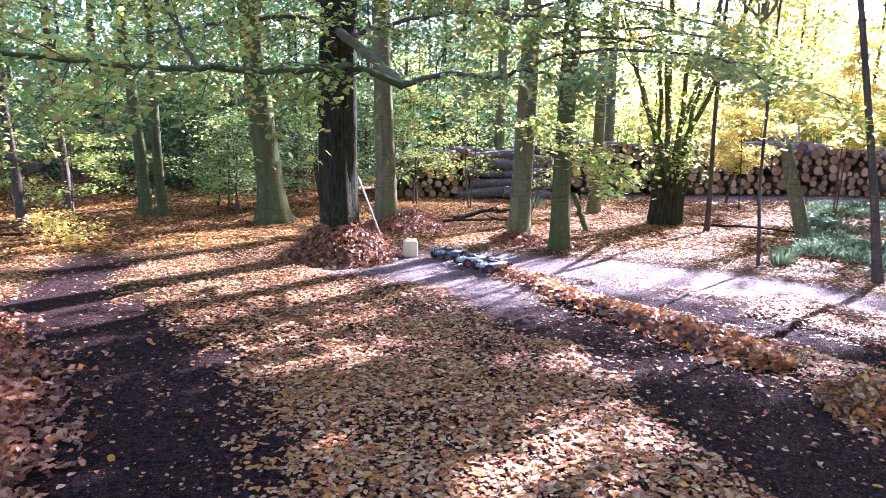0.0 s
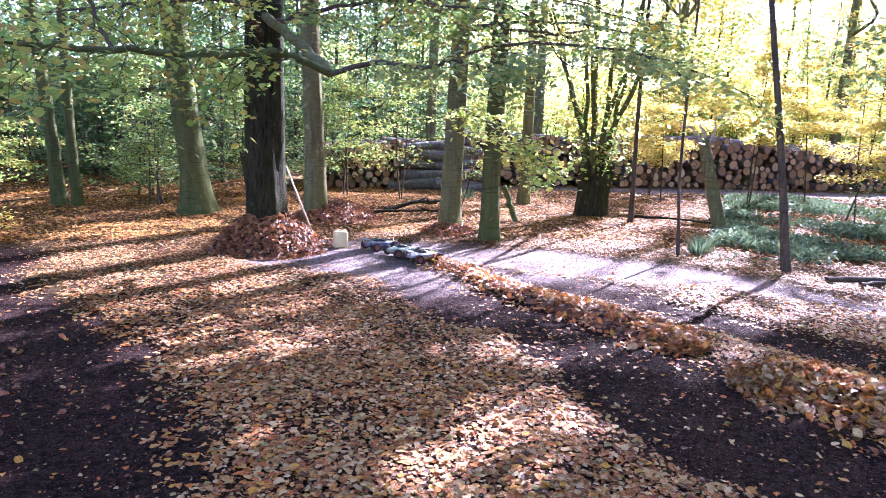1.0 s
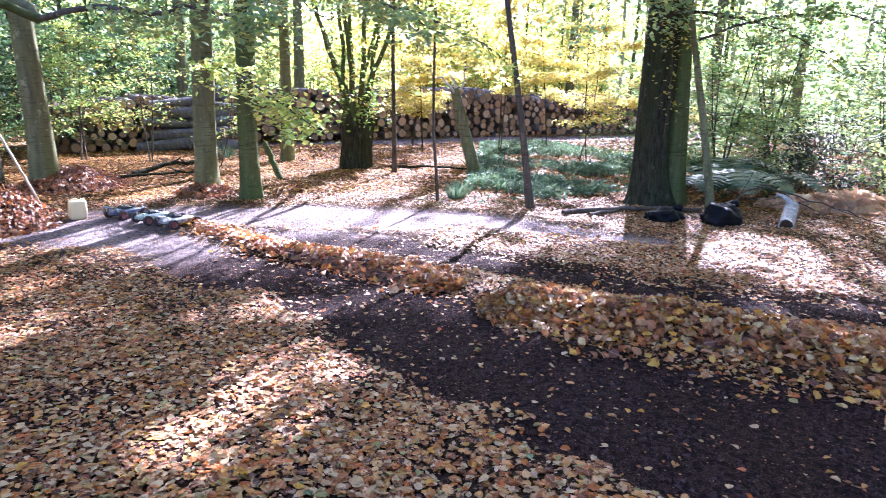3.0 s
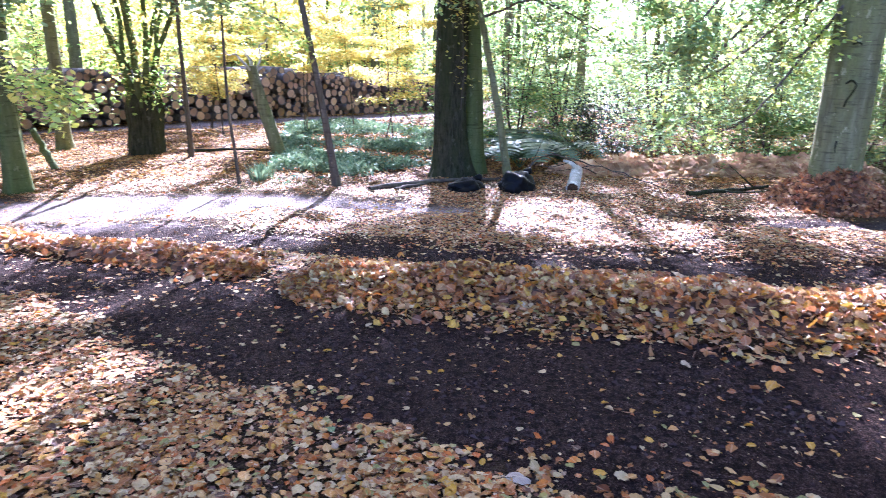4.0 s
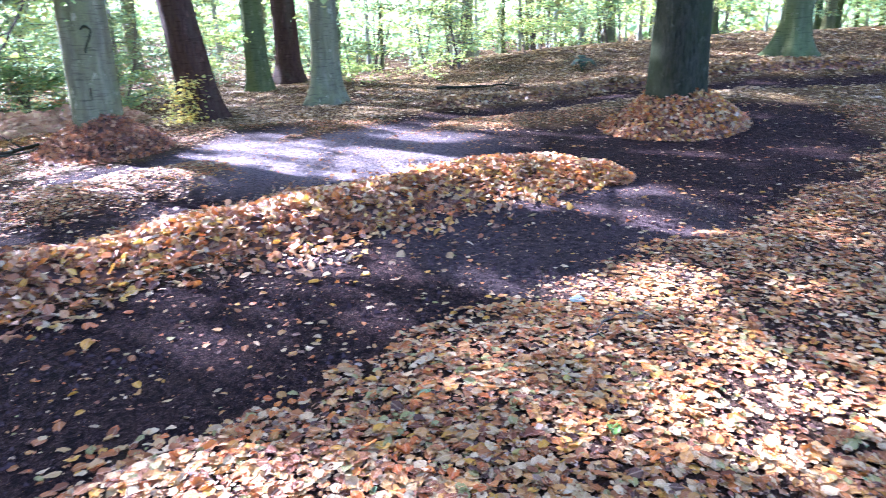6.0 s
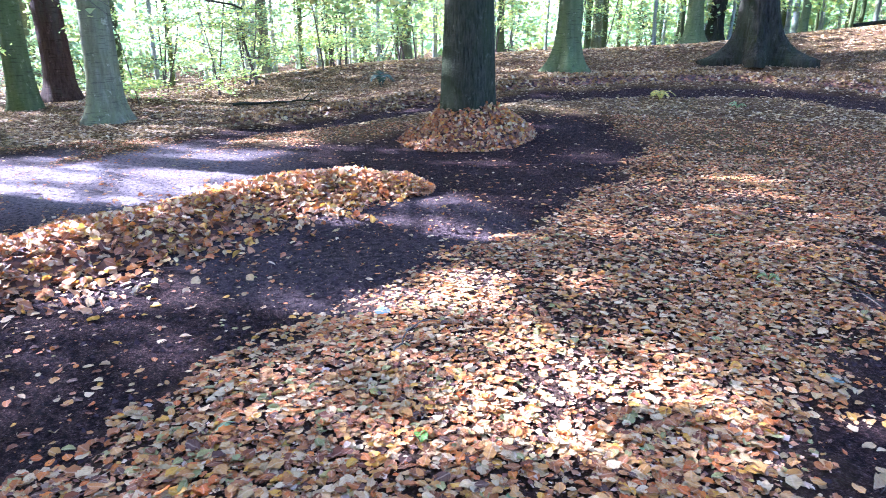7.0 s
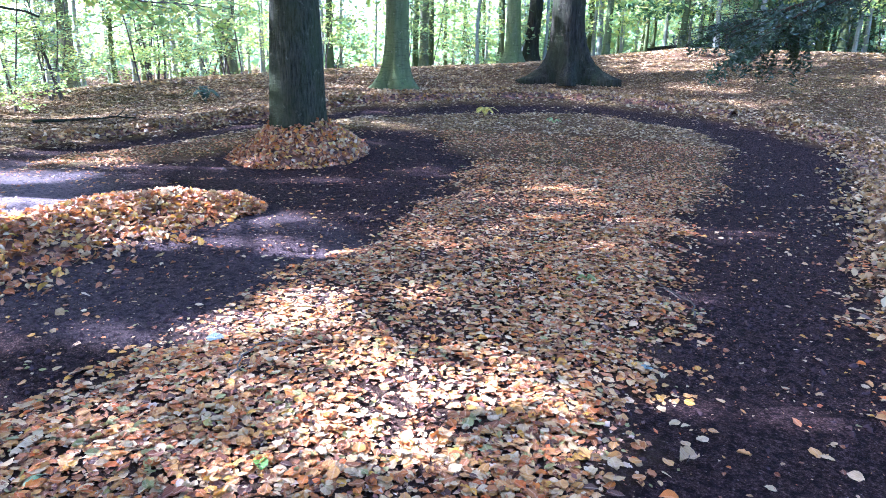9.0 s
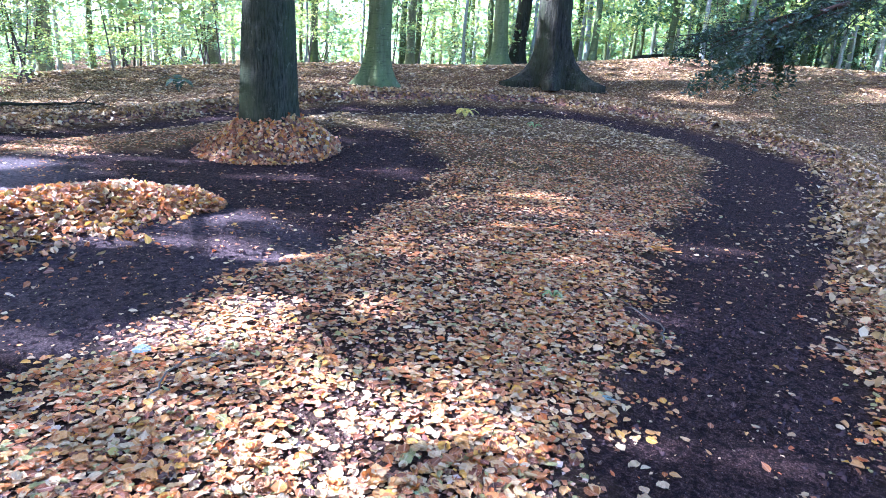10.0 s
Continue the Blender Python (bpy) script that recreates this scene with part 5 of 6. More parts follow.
def rc_car(x, y, turn, shell, label, spoiler=True):
    ob = thing("model_car", x, y, gz(x, y), label, "model car", "model cars on the track")
    ob.rotation_euler, ob.scale = (0, 0, radians(turn)), (1.15, 1.15, 1.2)
    o = part("chassis", from_bm("chassis", rounded_box(0.1, 0.36, 0.022, 0.008), rubber), ob)
    o.location = (0, 0, 0.05)
    body = part("body", shell_mesh("body", [(-0.19, 0.05, 0.055, 0.075, 0.04, 0.085), (-0.13, 0.07, 0.055, 0.085, 0.055, 0.1), (-0.08, 0.09, 0.05, 0.085, 0.06, 0.108), (0.04, 0.09, 0.05, 0.085, 0.06, 0.104), (0.1, 0.065, 0.055, 0.08, 0.045, 0.092), (0.2, 0.04, 0.055, 0.068, 0.028, 0.074)], shell), ob)
    part("cabin", shell_mesh("cabin", [(-0.1, 0.05, 0.095, 0.1, 0.042, 0.104), (-0.06, 0.055, 0.1, 0.12, 0.042, 0.134), (0.0, 0.054, 0.1, 0.118, 0.04, 0.132), (0.06, 0.045, 0.09, 0.1, 0.035, 0.104)], black_plastic), body, "dark glazed cabin")
    st = part("stripe", from_bm("stripe", rounded_box(0.03, 0.09, 0.004, 0.0015), yellow_paint), body)
    st.location, st.rotation_euler = (0, 0.15, 0.085), (radians(-10), 0, 0)
    for sx in (-1, 1):
        for sy in (-1, 1):
            w = part("wheel", TYRE, ob)
            w.location = (sx * 0.125, sy * 0.135, 0.05)
            part("rim", RIM, w)
            a = part("suspension_arm", from_bm("suspension_arm", rounded_box(0.09, 0.012, 0.008, 0.003), steel), ob)
            a.location = (sx * 0.075, sy * 0.135, 0.05)
            d = part("damper", from_bm("damper", rounded_box(0.014, 0.014, 0.07, 0.004), steel), ob)
            d.location, d.rotation_euler = (sx * 0.075, sy * 0.15, 0.085), (0, radians(-sx * 28), 0)
    b = part("bumper", from_bm("bumper", rounded_box(0.1, 0.03, 0.012, 0.004), rubber), ob)
    b.location = (0, 0.215, 0.045)
    if spoiler:
        w = part("wing", from_bm("wing", rounded_box(0.18, 0.055, 0.007, 0.003), shell), ob)
        w.location = (0, -0.215, 0.135)
        for sx in (-1, 1):
            k = part("wing_strut", from_bm("wing_strut", rounded_box(0.008, 0.012, 0.05, 0.002), steel), ob)
            k.location = (sx * 0.045, -0.205, 0.11)
    return ob


rc_car(1.62, 8.27, -66, shells[1], "small dusty model car with reddish wheels")
rc_car(1.42, 8.66, -70, shells[0], "small pale model truck with dark cabin and big tyres", False)
rc_car(1.17, 9.14, -62, shells[2], "small blue-black model car behind two others")


def canister(x, y):
    ob = thing("canister", x, y, gz(x, y), "yellowed white plastic canister standing on soil", "canister")
    o = part("body", from_bm("body", rounded_box(0.2, 0.15, 0.235, 0.028, 0.96, 3), white_plastic), ob)
    o.location = (0, 0, 0.117)
    v, q, t = tube(curve([(-0.07, 0, 0.225), (-0.055, 0, 0.246), (0, 0, 0.248), (0.03, 0, 0.225)], 4), [0.01] * 13, 8)
    part("handle", build("handle", v, [q, t], white_plastic), ob)
    bm = bmesh.new()
    bmesh.ops.create_cone(bm, cap_ends=True, segments=16, radius1=0.024, radius2=0.022, depth=0.03)
    c = part("cap", from_bm("cap", bm, white_plastic), ob)
    c.location = (0.062, 0, 0.238)
    ob.rotation_euler = (0, 0, radians(8))


canister(0.63, 9.27)


def rake(foot, head):
    ob = thing("rake", *foot, "pale wooden rake leaning against the big trunk", "rake")
    a, b = Vector((0, 0, 0)), Vector(head) - Vector(foot)
    v, q, t = tube([a, a + (b - a) * 0.5, b], [0.014, 0.013, 0.013], 8)
    part("pole", build("pole", v, [q, t], pale_wood), ob)
    bar = part("head", from_bm("head", rounded_box(0.3, 0.02, 0.025, 0.005), steel), ob)
    bar.location = (0.0, 0, 0.02)
    for k in range(9):
        v, q, t = tube([(0, 0, 0), (0, -0.02, -0.01), (0, -0.05, -0.035)], [0.003] * 3, 5)
        o = part("tine", build("tine", v, [q, t], steel), bar)
        o.location = (-0.13 + k * 0.0325, 0, 0)


rake((0.3, 9.35, gz(0.3, 9.35) + 0.06), (-0.1, 9.22, 0.95))


def sack(x, y, rx, ry, rz, seed):
    ob = thing("sack", x, y, gz(x, y), "crumpled black plastic sack lying on leaves", "sack", "black sacks")
    bm = bmesh.new()
    bmesh.ops.create_icosphere(bm, subdivisions=4, radius=1.0)
    for v in bm.verts:
        d = v.co.copy()
        k = 1 + 0.4 * noise.noise(d * 1.6 + Vector((seed, 0, 0))) + 0.3 * abs(noise.noise(d * 4.5 + Vector((0, seed, 0)))) + 0.08 * abs(noise.noise(d * 11 + Vector((0, seed, 3))))
        v.co = Vector((d.x * rx * k, d.y * ry * k, max(-0.55, d.z) * rz * k + rz * 0.5))
    part("sack_body", from_bm("sack_body", bm, black), ob)
    v, q, t = tube(curve([(rx * 0.5, 0, rz * 1.1), (rx * 0.8, 0.03, rz * 1.5), (rx * 1.2, 0.0, rz * 1.4)], 4), [0.05, 0.03, 0.025, 0.022, 0.025, 0.03, 0.045, 0.06, 0.05], 9)
    part("knot", build("knot", v, [q, t], black), ob)


sack(7.35, 5.85, 0.26, 0.17, 0.1, 1)
sack(7.78, 5.3, 0.25, 0.2, 0.17, 5)


def stick(pts, r0, r1, label="fallen grey branch on the leaves", mat=None, twigs=2, seed=0):
    p = curve(pts, 5, 0.01, seed)
    p[:, 2] += land(p[:, 0], p[:, 1])
    ob = thing("fallen_branch", *p[0], label, "branch", "fallen branches")
    q0 = np.random.default_rng(seed)
    pieces = [tube(p - p[0], np.linspace(r0, r1, len(p)), 7)]
    for k in range(twigs):
        i = q0.integers(2, len(p) - 1)
        e = p[i] + q0.normal(0, 0.35, 3) * (1, 1, 0.35) + (0, 0, 0.1)
        pieces.append(tube(curve([p[i] - p[0], (p[i] + e) / 2 - p[0] + q0.normal(0, 0.03, 3), e - p[0]], 3), np.linspace(r0 * 0.5, 0.003, 7), 5))
    v, q, t = join(pieces)
    part("wood", build("wood", v, q + t, mat or twig_bark), ob)


stick([(6.35, 6.75, 0.03), (6.9, 6.6, 0.06), (7.6, 6.4, 0.05), (8.3, 6.0, 0.03)], 0.04, 0.025, seed=1)
stick([(6.6, 6.5, 0.03), (7.1, 6.5, 0.04), (7.5, 6.55, 0.04)], 0.03, 0.012, seed=2)
stick([(8.3, 5.55, 0.02), (8.6, 5.6, 0.3), (9.1, 5.5, 0.34), (9.6, 5.1, 0.05)], 0.015, 0.008, "bent thin branch arching over the leaves", seed=3)
stick([(9.0, 5.4, 0.35), (9.15, 4.6, 0.2), (9.2, 3.9, 0.03)], 0.012, 0.006, "thin bent twig over the leaves", seed=4, twigs=4)
stick([(8.9, 3.35, 0.04), (9.5, 3.0, 0.06), (10.2, 2.75, 0.05)], 0.035, 0.02, "dark fallen branch on brown leaves", rough_bark, 3, 5)
stick([(-8.2, 11.0, 0.05), (-6.6, 10.6, 0.1), (-5.2, 10.7, 0.06)], 0.04, 0.015, "dark fallen branch on brown leaves", rough_bark, 5, 6)
stick([(-7.6, 10.2, 0.05), (-6.2, 10.2, 0.08), (-4.6, 10.5, 0.16)], 0.03, 0.012, "dark fallen branch on brown leaves", rough_bark, 6, 7)
stick([(-6.0, 11.2, 0.05), (-5.0, 11.6, 0.2), (-3.9, 11.8, 0.35)], 0.02, 0.008, "thin rising dead branch", twig_bark, 4, 8)
stick([(1.7, 12.6, 0.05), (2.4, 13.0, 0.15), (3.1, 13.4, 0.1)], 0.05, 0.02, "dark fallen branch on brown leaves", rough_bark, 6, 9)
stick([(1.2, 12.2, 0.04), (2.0, 12.3, 0.08), (2.7, 12.5, 0.04)], 0.03, 0.015, "dark fallen branch on brown leaves", rough_bark, 4, 10)
stick([(6.4, 12.0, 0.03), (7.2, 11.4, 0.06), (7.9, 11.1, 0.03)], 0.03, 0.012, "dark fallen branch on brown leaves", rough_bark, 5, 11)
stick([(3.9, 11.3, 0.0), (3.85, 11.6, 0.3), (3.75, 11.7, 0.62)], 0.06, 0.05, "short leaning stump of a branch", mossy_bark, 0, 12)
stick([(13.6, -3.4, 0.05), (13.2, -4.2, 0.05), (12.7, -4.8, 0.04)], 0.03, 0.012, "dark fallen branch on brown leaves", rough_bark, 3, 13)
stick([(14.5, -25, 0.1), (13, -26, 0.15), (11, -26.6, 0.1)], 0.08, 0.05, "fallen trunk up the slope", rough_bark, 4, 15)
stick([(2.0, -3.9, 0.03), (2.12, -4.1, 0.05), (2.4, -4.2, 0.03)], 0.006, 0.003, "thin curved twig on the leaves", twig_bark, 1, 16)
stick([(3.05, -1.6, 0.03), (3.2, -1.75, 0.05), (3.3, -2.05, 0.03)], 0.005, 0.003, "thin curved twig on the leaves", twig_bark, 0, 17)


def fern(x, y, n, length, seed, leaf, label, lift=0.6):
    q = np.random.default_rng(seed)
    ob = thing("fern", x, y, gz(x, y), label, "fern")
    for k in range(n):
        a = 6.28 * k / n + q.normal(0, 0.2)
        L = length * q.uniform(0.7, 1.1)
        p = curve([(0, 0, 0), (math.cos(a) * L * 0.4, math.sin(a) * L * 0.4, L * lift), (math.cos(a) * L * 0.8, math.sin(a) * L * 0.8, L * lift * 0.8), (math.cos(a) * L, math.sin(a) * L, L * lift * 0.5)], 5)
        v, qd, t = tube(p, np.linspace(0.006, 0.002, len(p)), 4)
        f = part("frond", build("frond", v, [qd, t], leaf), ob)
        vs, fs = [], []
        side = np.array((-math.sin(a), math.cos(a), 0))
        for i in range(2, len(p) - 1):
            w = L * 0.26 * math.sin(math.pi * (i + 1) / (len(p) + 1))
            d = (p[i + 1] - p[i]) * 0.42
            for s in (-1, 1):
                o = len(vs)
                tip = p[i] + side * s * w + d * 1.2 + (0, 0, -0.1 * w)
                vs += [p[i] - d, p[i] + side * s * w * 0.5 - d * 0.4, tip, p[i] + side * s * w * 0.5 + d * 1.2, p[i] + d]
                fs.append((o, o + 1, o + 2, o + 3, o + 4))
        part("blade", build("blade", np.array(vs), [np.array(fs)], leaf, False), f)


fern(9.55, 6.55, 9, 1.25, 1, fern_leaf, "large green fern beside the twin tree", 0.42)
fern(10.3, 6.3, 8, 1.0, 2, fern_leaf, "green fern among leaves", 0.45)
fern(10.0, 7.2, 8, 1.1, 3, fern_leaf, "green fern among leaves", 0.5)
fern(8.4, -9.1, 6, 0.26, 4, yellow_leaf, "small yellow fern on the leaves", 0.6)
fern(7.15, -9.4, 4, 0.16, 5, pale_leaf, "tiny green fern on the leaves", 0.6)
fern(2.78, -3.98, 4, 0.09, 6, pale_leaf, "tiny green sprig on the leaves", 0.5)
fern(13.4, -6.4, 5, 0.4, 8, dark_leaf, "dark green plant on the slope", 0.7)


def low_plants():
    """Blades and small leaves of the green plants between the glade and the logs."""
    q = np.random.default_rng(91)
    x, y = q.uniform(5.6, 13, 60000), q.uniform(7.6, 15.5, 60000)
    lim = lattice(x * 0.8, y * 0.8, 31) * 0.7 + lattice(x * 2.4, y * 2.4, 32) * 0.3
    keep = (lim + q.normal(0, 0.06, len(x)) > 0.5) & (x - 5.4 > (y - 8.2) * 0.75 + 0.2) & (soil_at(x, y) < 0.3)
    x, y = x[keep], y[keep]
    c = np.stack([x, y, land(x, y) + q.uniform(0.01, 0.15, len(x))], 1)
    me = leaves("low_plants", c, q.uniform(0.05, 0.16, len(x)), 1.6, fern_leaf, "fold", q, slim=0.38)
    tagged(new("low_plants", me), "low blue-green leafy plants on the bank", "plants", kind="stuff")
    for k, (gx, gy, gr) in enumerate([(5.75, 8.55, 0.22), (6.0, 8.75, 0.2), (3.9, 15.0, 0.3)]):
        n = 90
        pcs = []
        for i in range(n):
            a, b = q.uniform(0, 6.28), gr * math.sqrt(q.uniform(0, 1)) * 0.6
            o = np.array((math.cos(a) * b, math.sin(a) * b, 0))
            e = o + np.array((math.cos(a) * 0.12, math.sin(a) * 0.12, q.uniform(0.12, 0.3)))
            s = np.array((-math.sin(a), math.cos(a), 0)) * 0.007
            m = (o + e) / 2 + (0, 0, 0.03)
            pcs.append((np.array([o - s, o + s, m + s, m - s, e]), [(0, 1, 2, 3)], [(3, 2, 4)]))
        v, qd, t = join(pcs)
        tuft = thing("grass_tuft", gx, gy, gz(gx, gy), "tuft of blue-green grass beside the path", "grass", kind="stuff")
        part("blades", build("blades", v, qd + t, fern_leaf), tuft)


low_plants()


def bracken_bank():
    """A low bank of dead bracken."""
    line = [(9.9, 5.6, 0.5), (11.0, 4.7, 0.7), (12.0, 3.6, 0.8), (12.6, 2.4, 0.6)]
    q = np.random.default_rng(92)
    x, y = q.uniform(9, 13.6, 16000), q.uniform(1.6, 6.4, 16000)
    b = band(x, y, line)
    k = b > 0
    x, y, b = x[k], y[k], b[k]
    c = np.stack([x, y, land(x, y) + 0.2 * np.clip(b / 0.4, 0, 1) * q.uniform(0.3, 1, len(x)) * (0.5 + lattice(x * 2, y * 2, 8))], 1)
    tagged(new("bracken_bank", leaves("bracken_bank", c, q.uniform(0.1, 0.22, len(x)), 0.6, bracken_leaf, "fold", q)), "low bank of dead light-brown bracken", "bracken", kind="stuff")


bracken_bank()


def conifer():
    """An evergreen beside the path whose lowest branch hangs into view."""
    x, y = -0.6, -8.2
    ob = thing("conifer_tree", x, y, gz(x, y), "dark evergreen with a drooping branch over the path", "tree", "trees of the glade")
    part("trunk", trunk_mesh("trunk", 0.2, 9, (0, 0), brown_bark, 0.3, 0.1, 95, 0.02, 14), ob)
    o = np.array(ob.location)
    q = np.random.default_rng(96)
    paths = [[(-0.5, -8.1, 2.9), (0.8, -7.0, 2.6), (2.16, -6.12, 2.0), (2.6, -6.24, 1.78), (3.07, -6.34, 1.5)], [(1.2, -6.8, 2.45), (2.2, -6.6, 2.1), (2.9, -6.8, 1.95), (3.4, -7.0, 1.85)],
             [(0.6, -7.2, 2.65), (1.6, -6.0, 2.3), (2.3, -5.6, 2.05)], [(-0.5, -8.1, 3.4), (1.2, -7.6, 3.0), (3.0, -7.6, 2.5)]]
    for k, pp in enumerate(paths):
        p = curve(np.array(pp) - o, 6, 0.015, k)
        pieces = [tube(p, np.linspace(0.035, 0.006, len(p)), 6)]
        pts, ways = [], []
        for i in range(4, len(p)):
            for s in (-1, 1):
                if q.uniform() < 0.85 and i < len(p) - (3 if k == 0 else 0):
                    d = p[min(i + 1, len(p) - 1)] - p[i - 1]
                    d /= np.linalg.norm(d)
                    w = np.cross(d, (0, 0, 1)) * s * 0.8 + d * 0.7 + (0, 0, q.uniform(-0.5, 0.1))
                    L = q.uniform(0.25, 0.6)
                    e = p[i] + w * L
                    pieces.append(tube([p[i], (p[i] + e) / 2, e], [0.006, 0.004, 0.002], 4))
                    for f in np.linspace(0.1, 1, 110):
                        pts.append(p[i] + w * L * f + q.normal(0, 0.022, 3) - (0, 0, 0.12 * f * f))
        for f in q.uniform(0.9, 1.0, 30):
            pts.append(p[int(f * (len(p) - 1))] + q.normal(0, 0.04, 3))
        v, qd, t = join(pieces)
        b = part("bough", build("bough", v, qd + t, brown_bark), ob)
        part("needles", leaves("needles", np.array(pts), q.uniform(0.04, 0.07, len(pts)), 0.8, dark_leaf, "flat", q, slim=0.5), b, kind="stuff")
    pts, _ = crown_points(2200, 0, 0, 3.5, 9, 1.8, 97, 30, 0.3, 0.5)
    part("crown", leaves("crown", pts, 0.3, 0.6, dark_leaf, "flat", q), ob, kind="stuff")


conifer()

# low boughs that hang round the glade
side = tree("beech at the glade's edge with low leafy boughs", -6.6, 6.6, 0.2, 13, (0.02, 0), beech_bark, 0.4, 0.12, 35, (5, 11, 4), 1500, size=0.42)
three = tree("beech behind the bank with low sunlit boughs", 4.9, 13.9, 0.12, 13, (0, 0), beech_bark, 0.4, 0.12, 36, (5, 11, 4), 0, size=0.42)
for k, (who, at, to, n, lf, dr) in enumerate([
        (side, (-6.5, 6.6, 2.6), (-3.3, 7.2, 2.45), 1500, mixed_leaf, 0.8), (side, (-6.5, 6.6, 3.0), (-2.9, 6.0, 2.75), 1500, lime_leaf, 0.6), (side, (-6.5, 6.6, 2.2), (-4.0, 8.6, 1.95), 1300, mixed_leaf, 0.8),
        (side, (-6.5, 6.6, 3.2), (-3.6, 9.6, 2.9), 1700, lime_leaf, 0.8), (side, (-6.5, 6.6, 1.9), (-5.2, 9.6, 1.5), 900, mixed_leaf, 0.6),
        (big, (-0.35, 9.3, 3.2), (-3.2, 8.2, 3.1), 1500, lime_leaf, 0.8), (big, (-0.35, 9.3, 3.4), (-1.3, 6.6, 3.0), 1300, mixed_leaf, 0.8), (big, (-0.3, 9.3, 3.3), (1.3, 7.3, 3.0), 1200, mixed_leaf, 0.8),
        (two, (2.45, 10.3, 3.2), (1.6, 8.2, 2.75), 1100, mixed_leaf, 0.7), (two, (2.45, 10.3, 3.4), (3.6, 7.8, 3.0), 1200, pale_leaf, 0.7), (two, (2.45, 10.3, 3.0), (4.9, 8.6, 2.8), 1400, pale_leaf, 0.7),
        (three, (4.9, 13.9, 3.0), (3.3, 11.4, 2.5), 1400, mixed_leaf, 0.8), (three, (4.9, 13.9, 3.4), (6.4, 10.6, 3.0), 1600, yellow_leaf, 0.9), (three, (4.9, 13.9, 2.6), (1.6, 12.6, 2.2), 1300, mixed_leaf, 0.9),
        (slim, (8.0, 6.6, 2.9), (6.6, 6.2, 2.7), 900, pale_leaf, 0.7), (slim, (8.0, 6.6, 3.2), (7.2, 4.8, 2.7), 1100, pale_leaf, 0.7), (slim, (8.0, 6.6, 2.6), (10.2, 5.6, 2.1), 1500, green_leaf, 0.7),
        (five, (9.8, 1.8, 3.2), (10.6, 3.6, 2.2), 1500, pale_leaf, 0.9), (five, (9.8, 1.8, 2.9), (11.4, 3.4, 1.5), 1300, pale_leaf, 0.7)]):
    a, b = np.array(at), np.array(to)
    m = (a + b) / 2 + (0, 0, 0.18)
    bough(who, [at, tuple(m), to], 0.028, 0.006, 30, n, lf, 40 + k, reach=0.95, droop=dr, spread=0.16, start=0.25)

# hanging sprays of sunlit leaves over the bank and at the glade's edges
bough(five, [(9.65, 1.86, 3.6), (9.3, 2.6, 3.0), (8.7, 3.2, 2.3), (8.2, 3.4, 1.7)], 0.035, 0.006, 26, 1200, pale_leaf, 21, reach=0.8, droop=0.6)
bough(five, [(9.65, 1.86, 3.2), (9.5, 2.8, 2.4), (9.35, 3.6, 1.4), (9.3, 3.9, 0.95)], 0.03, 0.006, 30, 1400, pale_leaf, 22, reach=0.9, droop=0.2)
bough(slim, [(8.2, 6.4, 2.2), (8.6, 5.6, 2.5), (9.0, 4.8, 2.5), (9.4, 4.0, 2.3)], 0.02, 0.005, 22, 1100, green_leaf, 23, reach=0.8, droop=0.4)

bough(two, [(2.5, 10.3, 3.0), (3.3, 9.4, 2.9), (4.2, 8.5, 2.65), (5.1, 7.8, 2.3), (5.6, 7.5, 2.0)], 0.024, 0.005, 34, 420, lime_leaf, 30, reach=0.7, droop=0.4, start=0.3, whole=True)
bough(two, [(2.5, 10.3, 3.6), (3.6, 9.6, 3.4), (4.6, 9.0, 3.1), (5.6, 8.4, 2.7)], 0.024, 0.005, 34, 420, lime_leaf, 31, reach=0.8, droop=0.4, start=0.3, whole=True)
# dark bare twigs that arch between the slender beeches
bough(two, [(2.45, 10.3, 3.3), (1.9, 9.8, 3.3), (1.3, 9.2, 2.95), (0.95, 8.9, 2.5), (0.92, 8.8, 1.9)], 0.02, 0.004, 6, 90, mixed_leaf, 32, reach=0.5, droop=0.6, bark=rough_bark)
bough(two, [(2.5, 10.3, 3.7), (1.8, 9.6, 3.8), (1.0, 9.0, 3.5), (0.4, 8.5, 3.0)], 0.024, 0.005, 8, 90, mixed_leaf, 33, reach=0.5, droop=0.6, bark=rough_bark)
bough(two, [(2.9, 9.7, 3.3), (3.5, 9.8, 3.1), (4.1, 10.2, 2.6), (4.7, 10.6, 2.55)], 0.02, 0.004, 8, 120, yellow_leaf, 34, reach=0.5, droop=0.4, bark=rough_bark)
bough(five, [(9.65, 1.86, 2.6), (9.2, 2.3, 1.7), (8.75, 2.6, 1.05), (8.6, 2.9, 0.82)], 0.022, 0.005, 24, 520, lime_leaf, 24, reach=0.6, droop=0.15, size=0.075)
bough(five, [(9.65, 1.86, 3.0), (9.8, 2.8, 2.1), (9.5, 3.4, 1.5), (8.8, 3.9, 1.05)], 0.022, 0.005, 26, 700, lime_leaf, 25, reach=0.8, droop=0.15, size=0.075)
bough(five, [(9.65, 1.8, 3.6), (9.0, 1.0, 2.7), (8.6, 0.2, 2.1), (8.4, -0.4, 1.85)], 0.022, 0.005, 18, 360, lime_leaf, 26, reach=0.6, droop=0.3, size=0.08)
bough(five, [(9.65, 1.8, 4.6), (8.7, -0.6, 3.4), (8.1, -2.2, 2.5), (7.7, -3.0, 1.98), (7.3, -3.6, 1.9)], 0.03, 0.004, 20, 330, lime_leaf, 27, reach=0.6, droop=0.5, size=0.085, start=0.6)
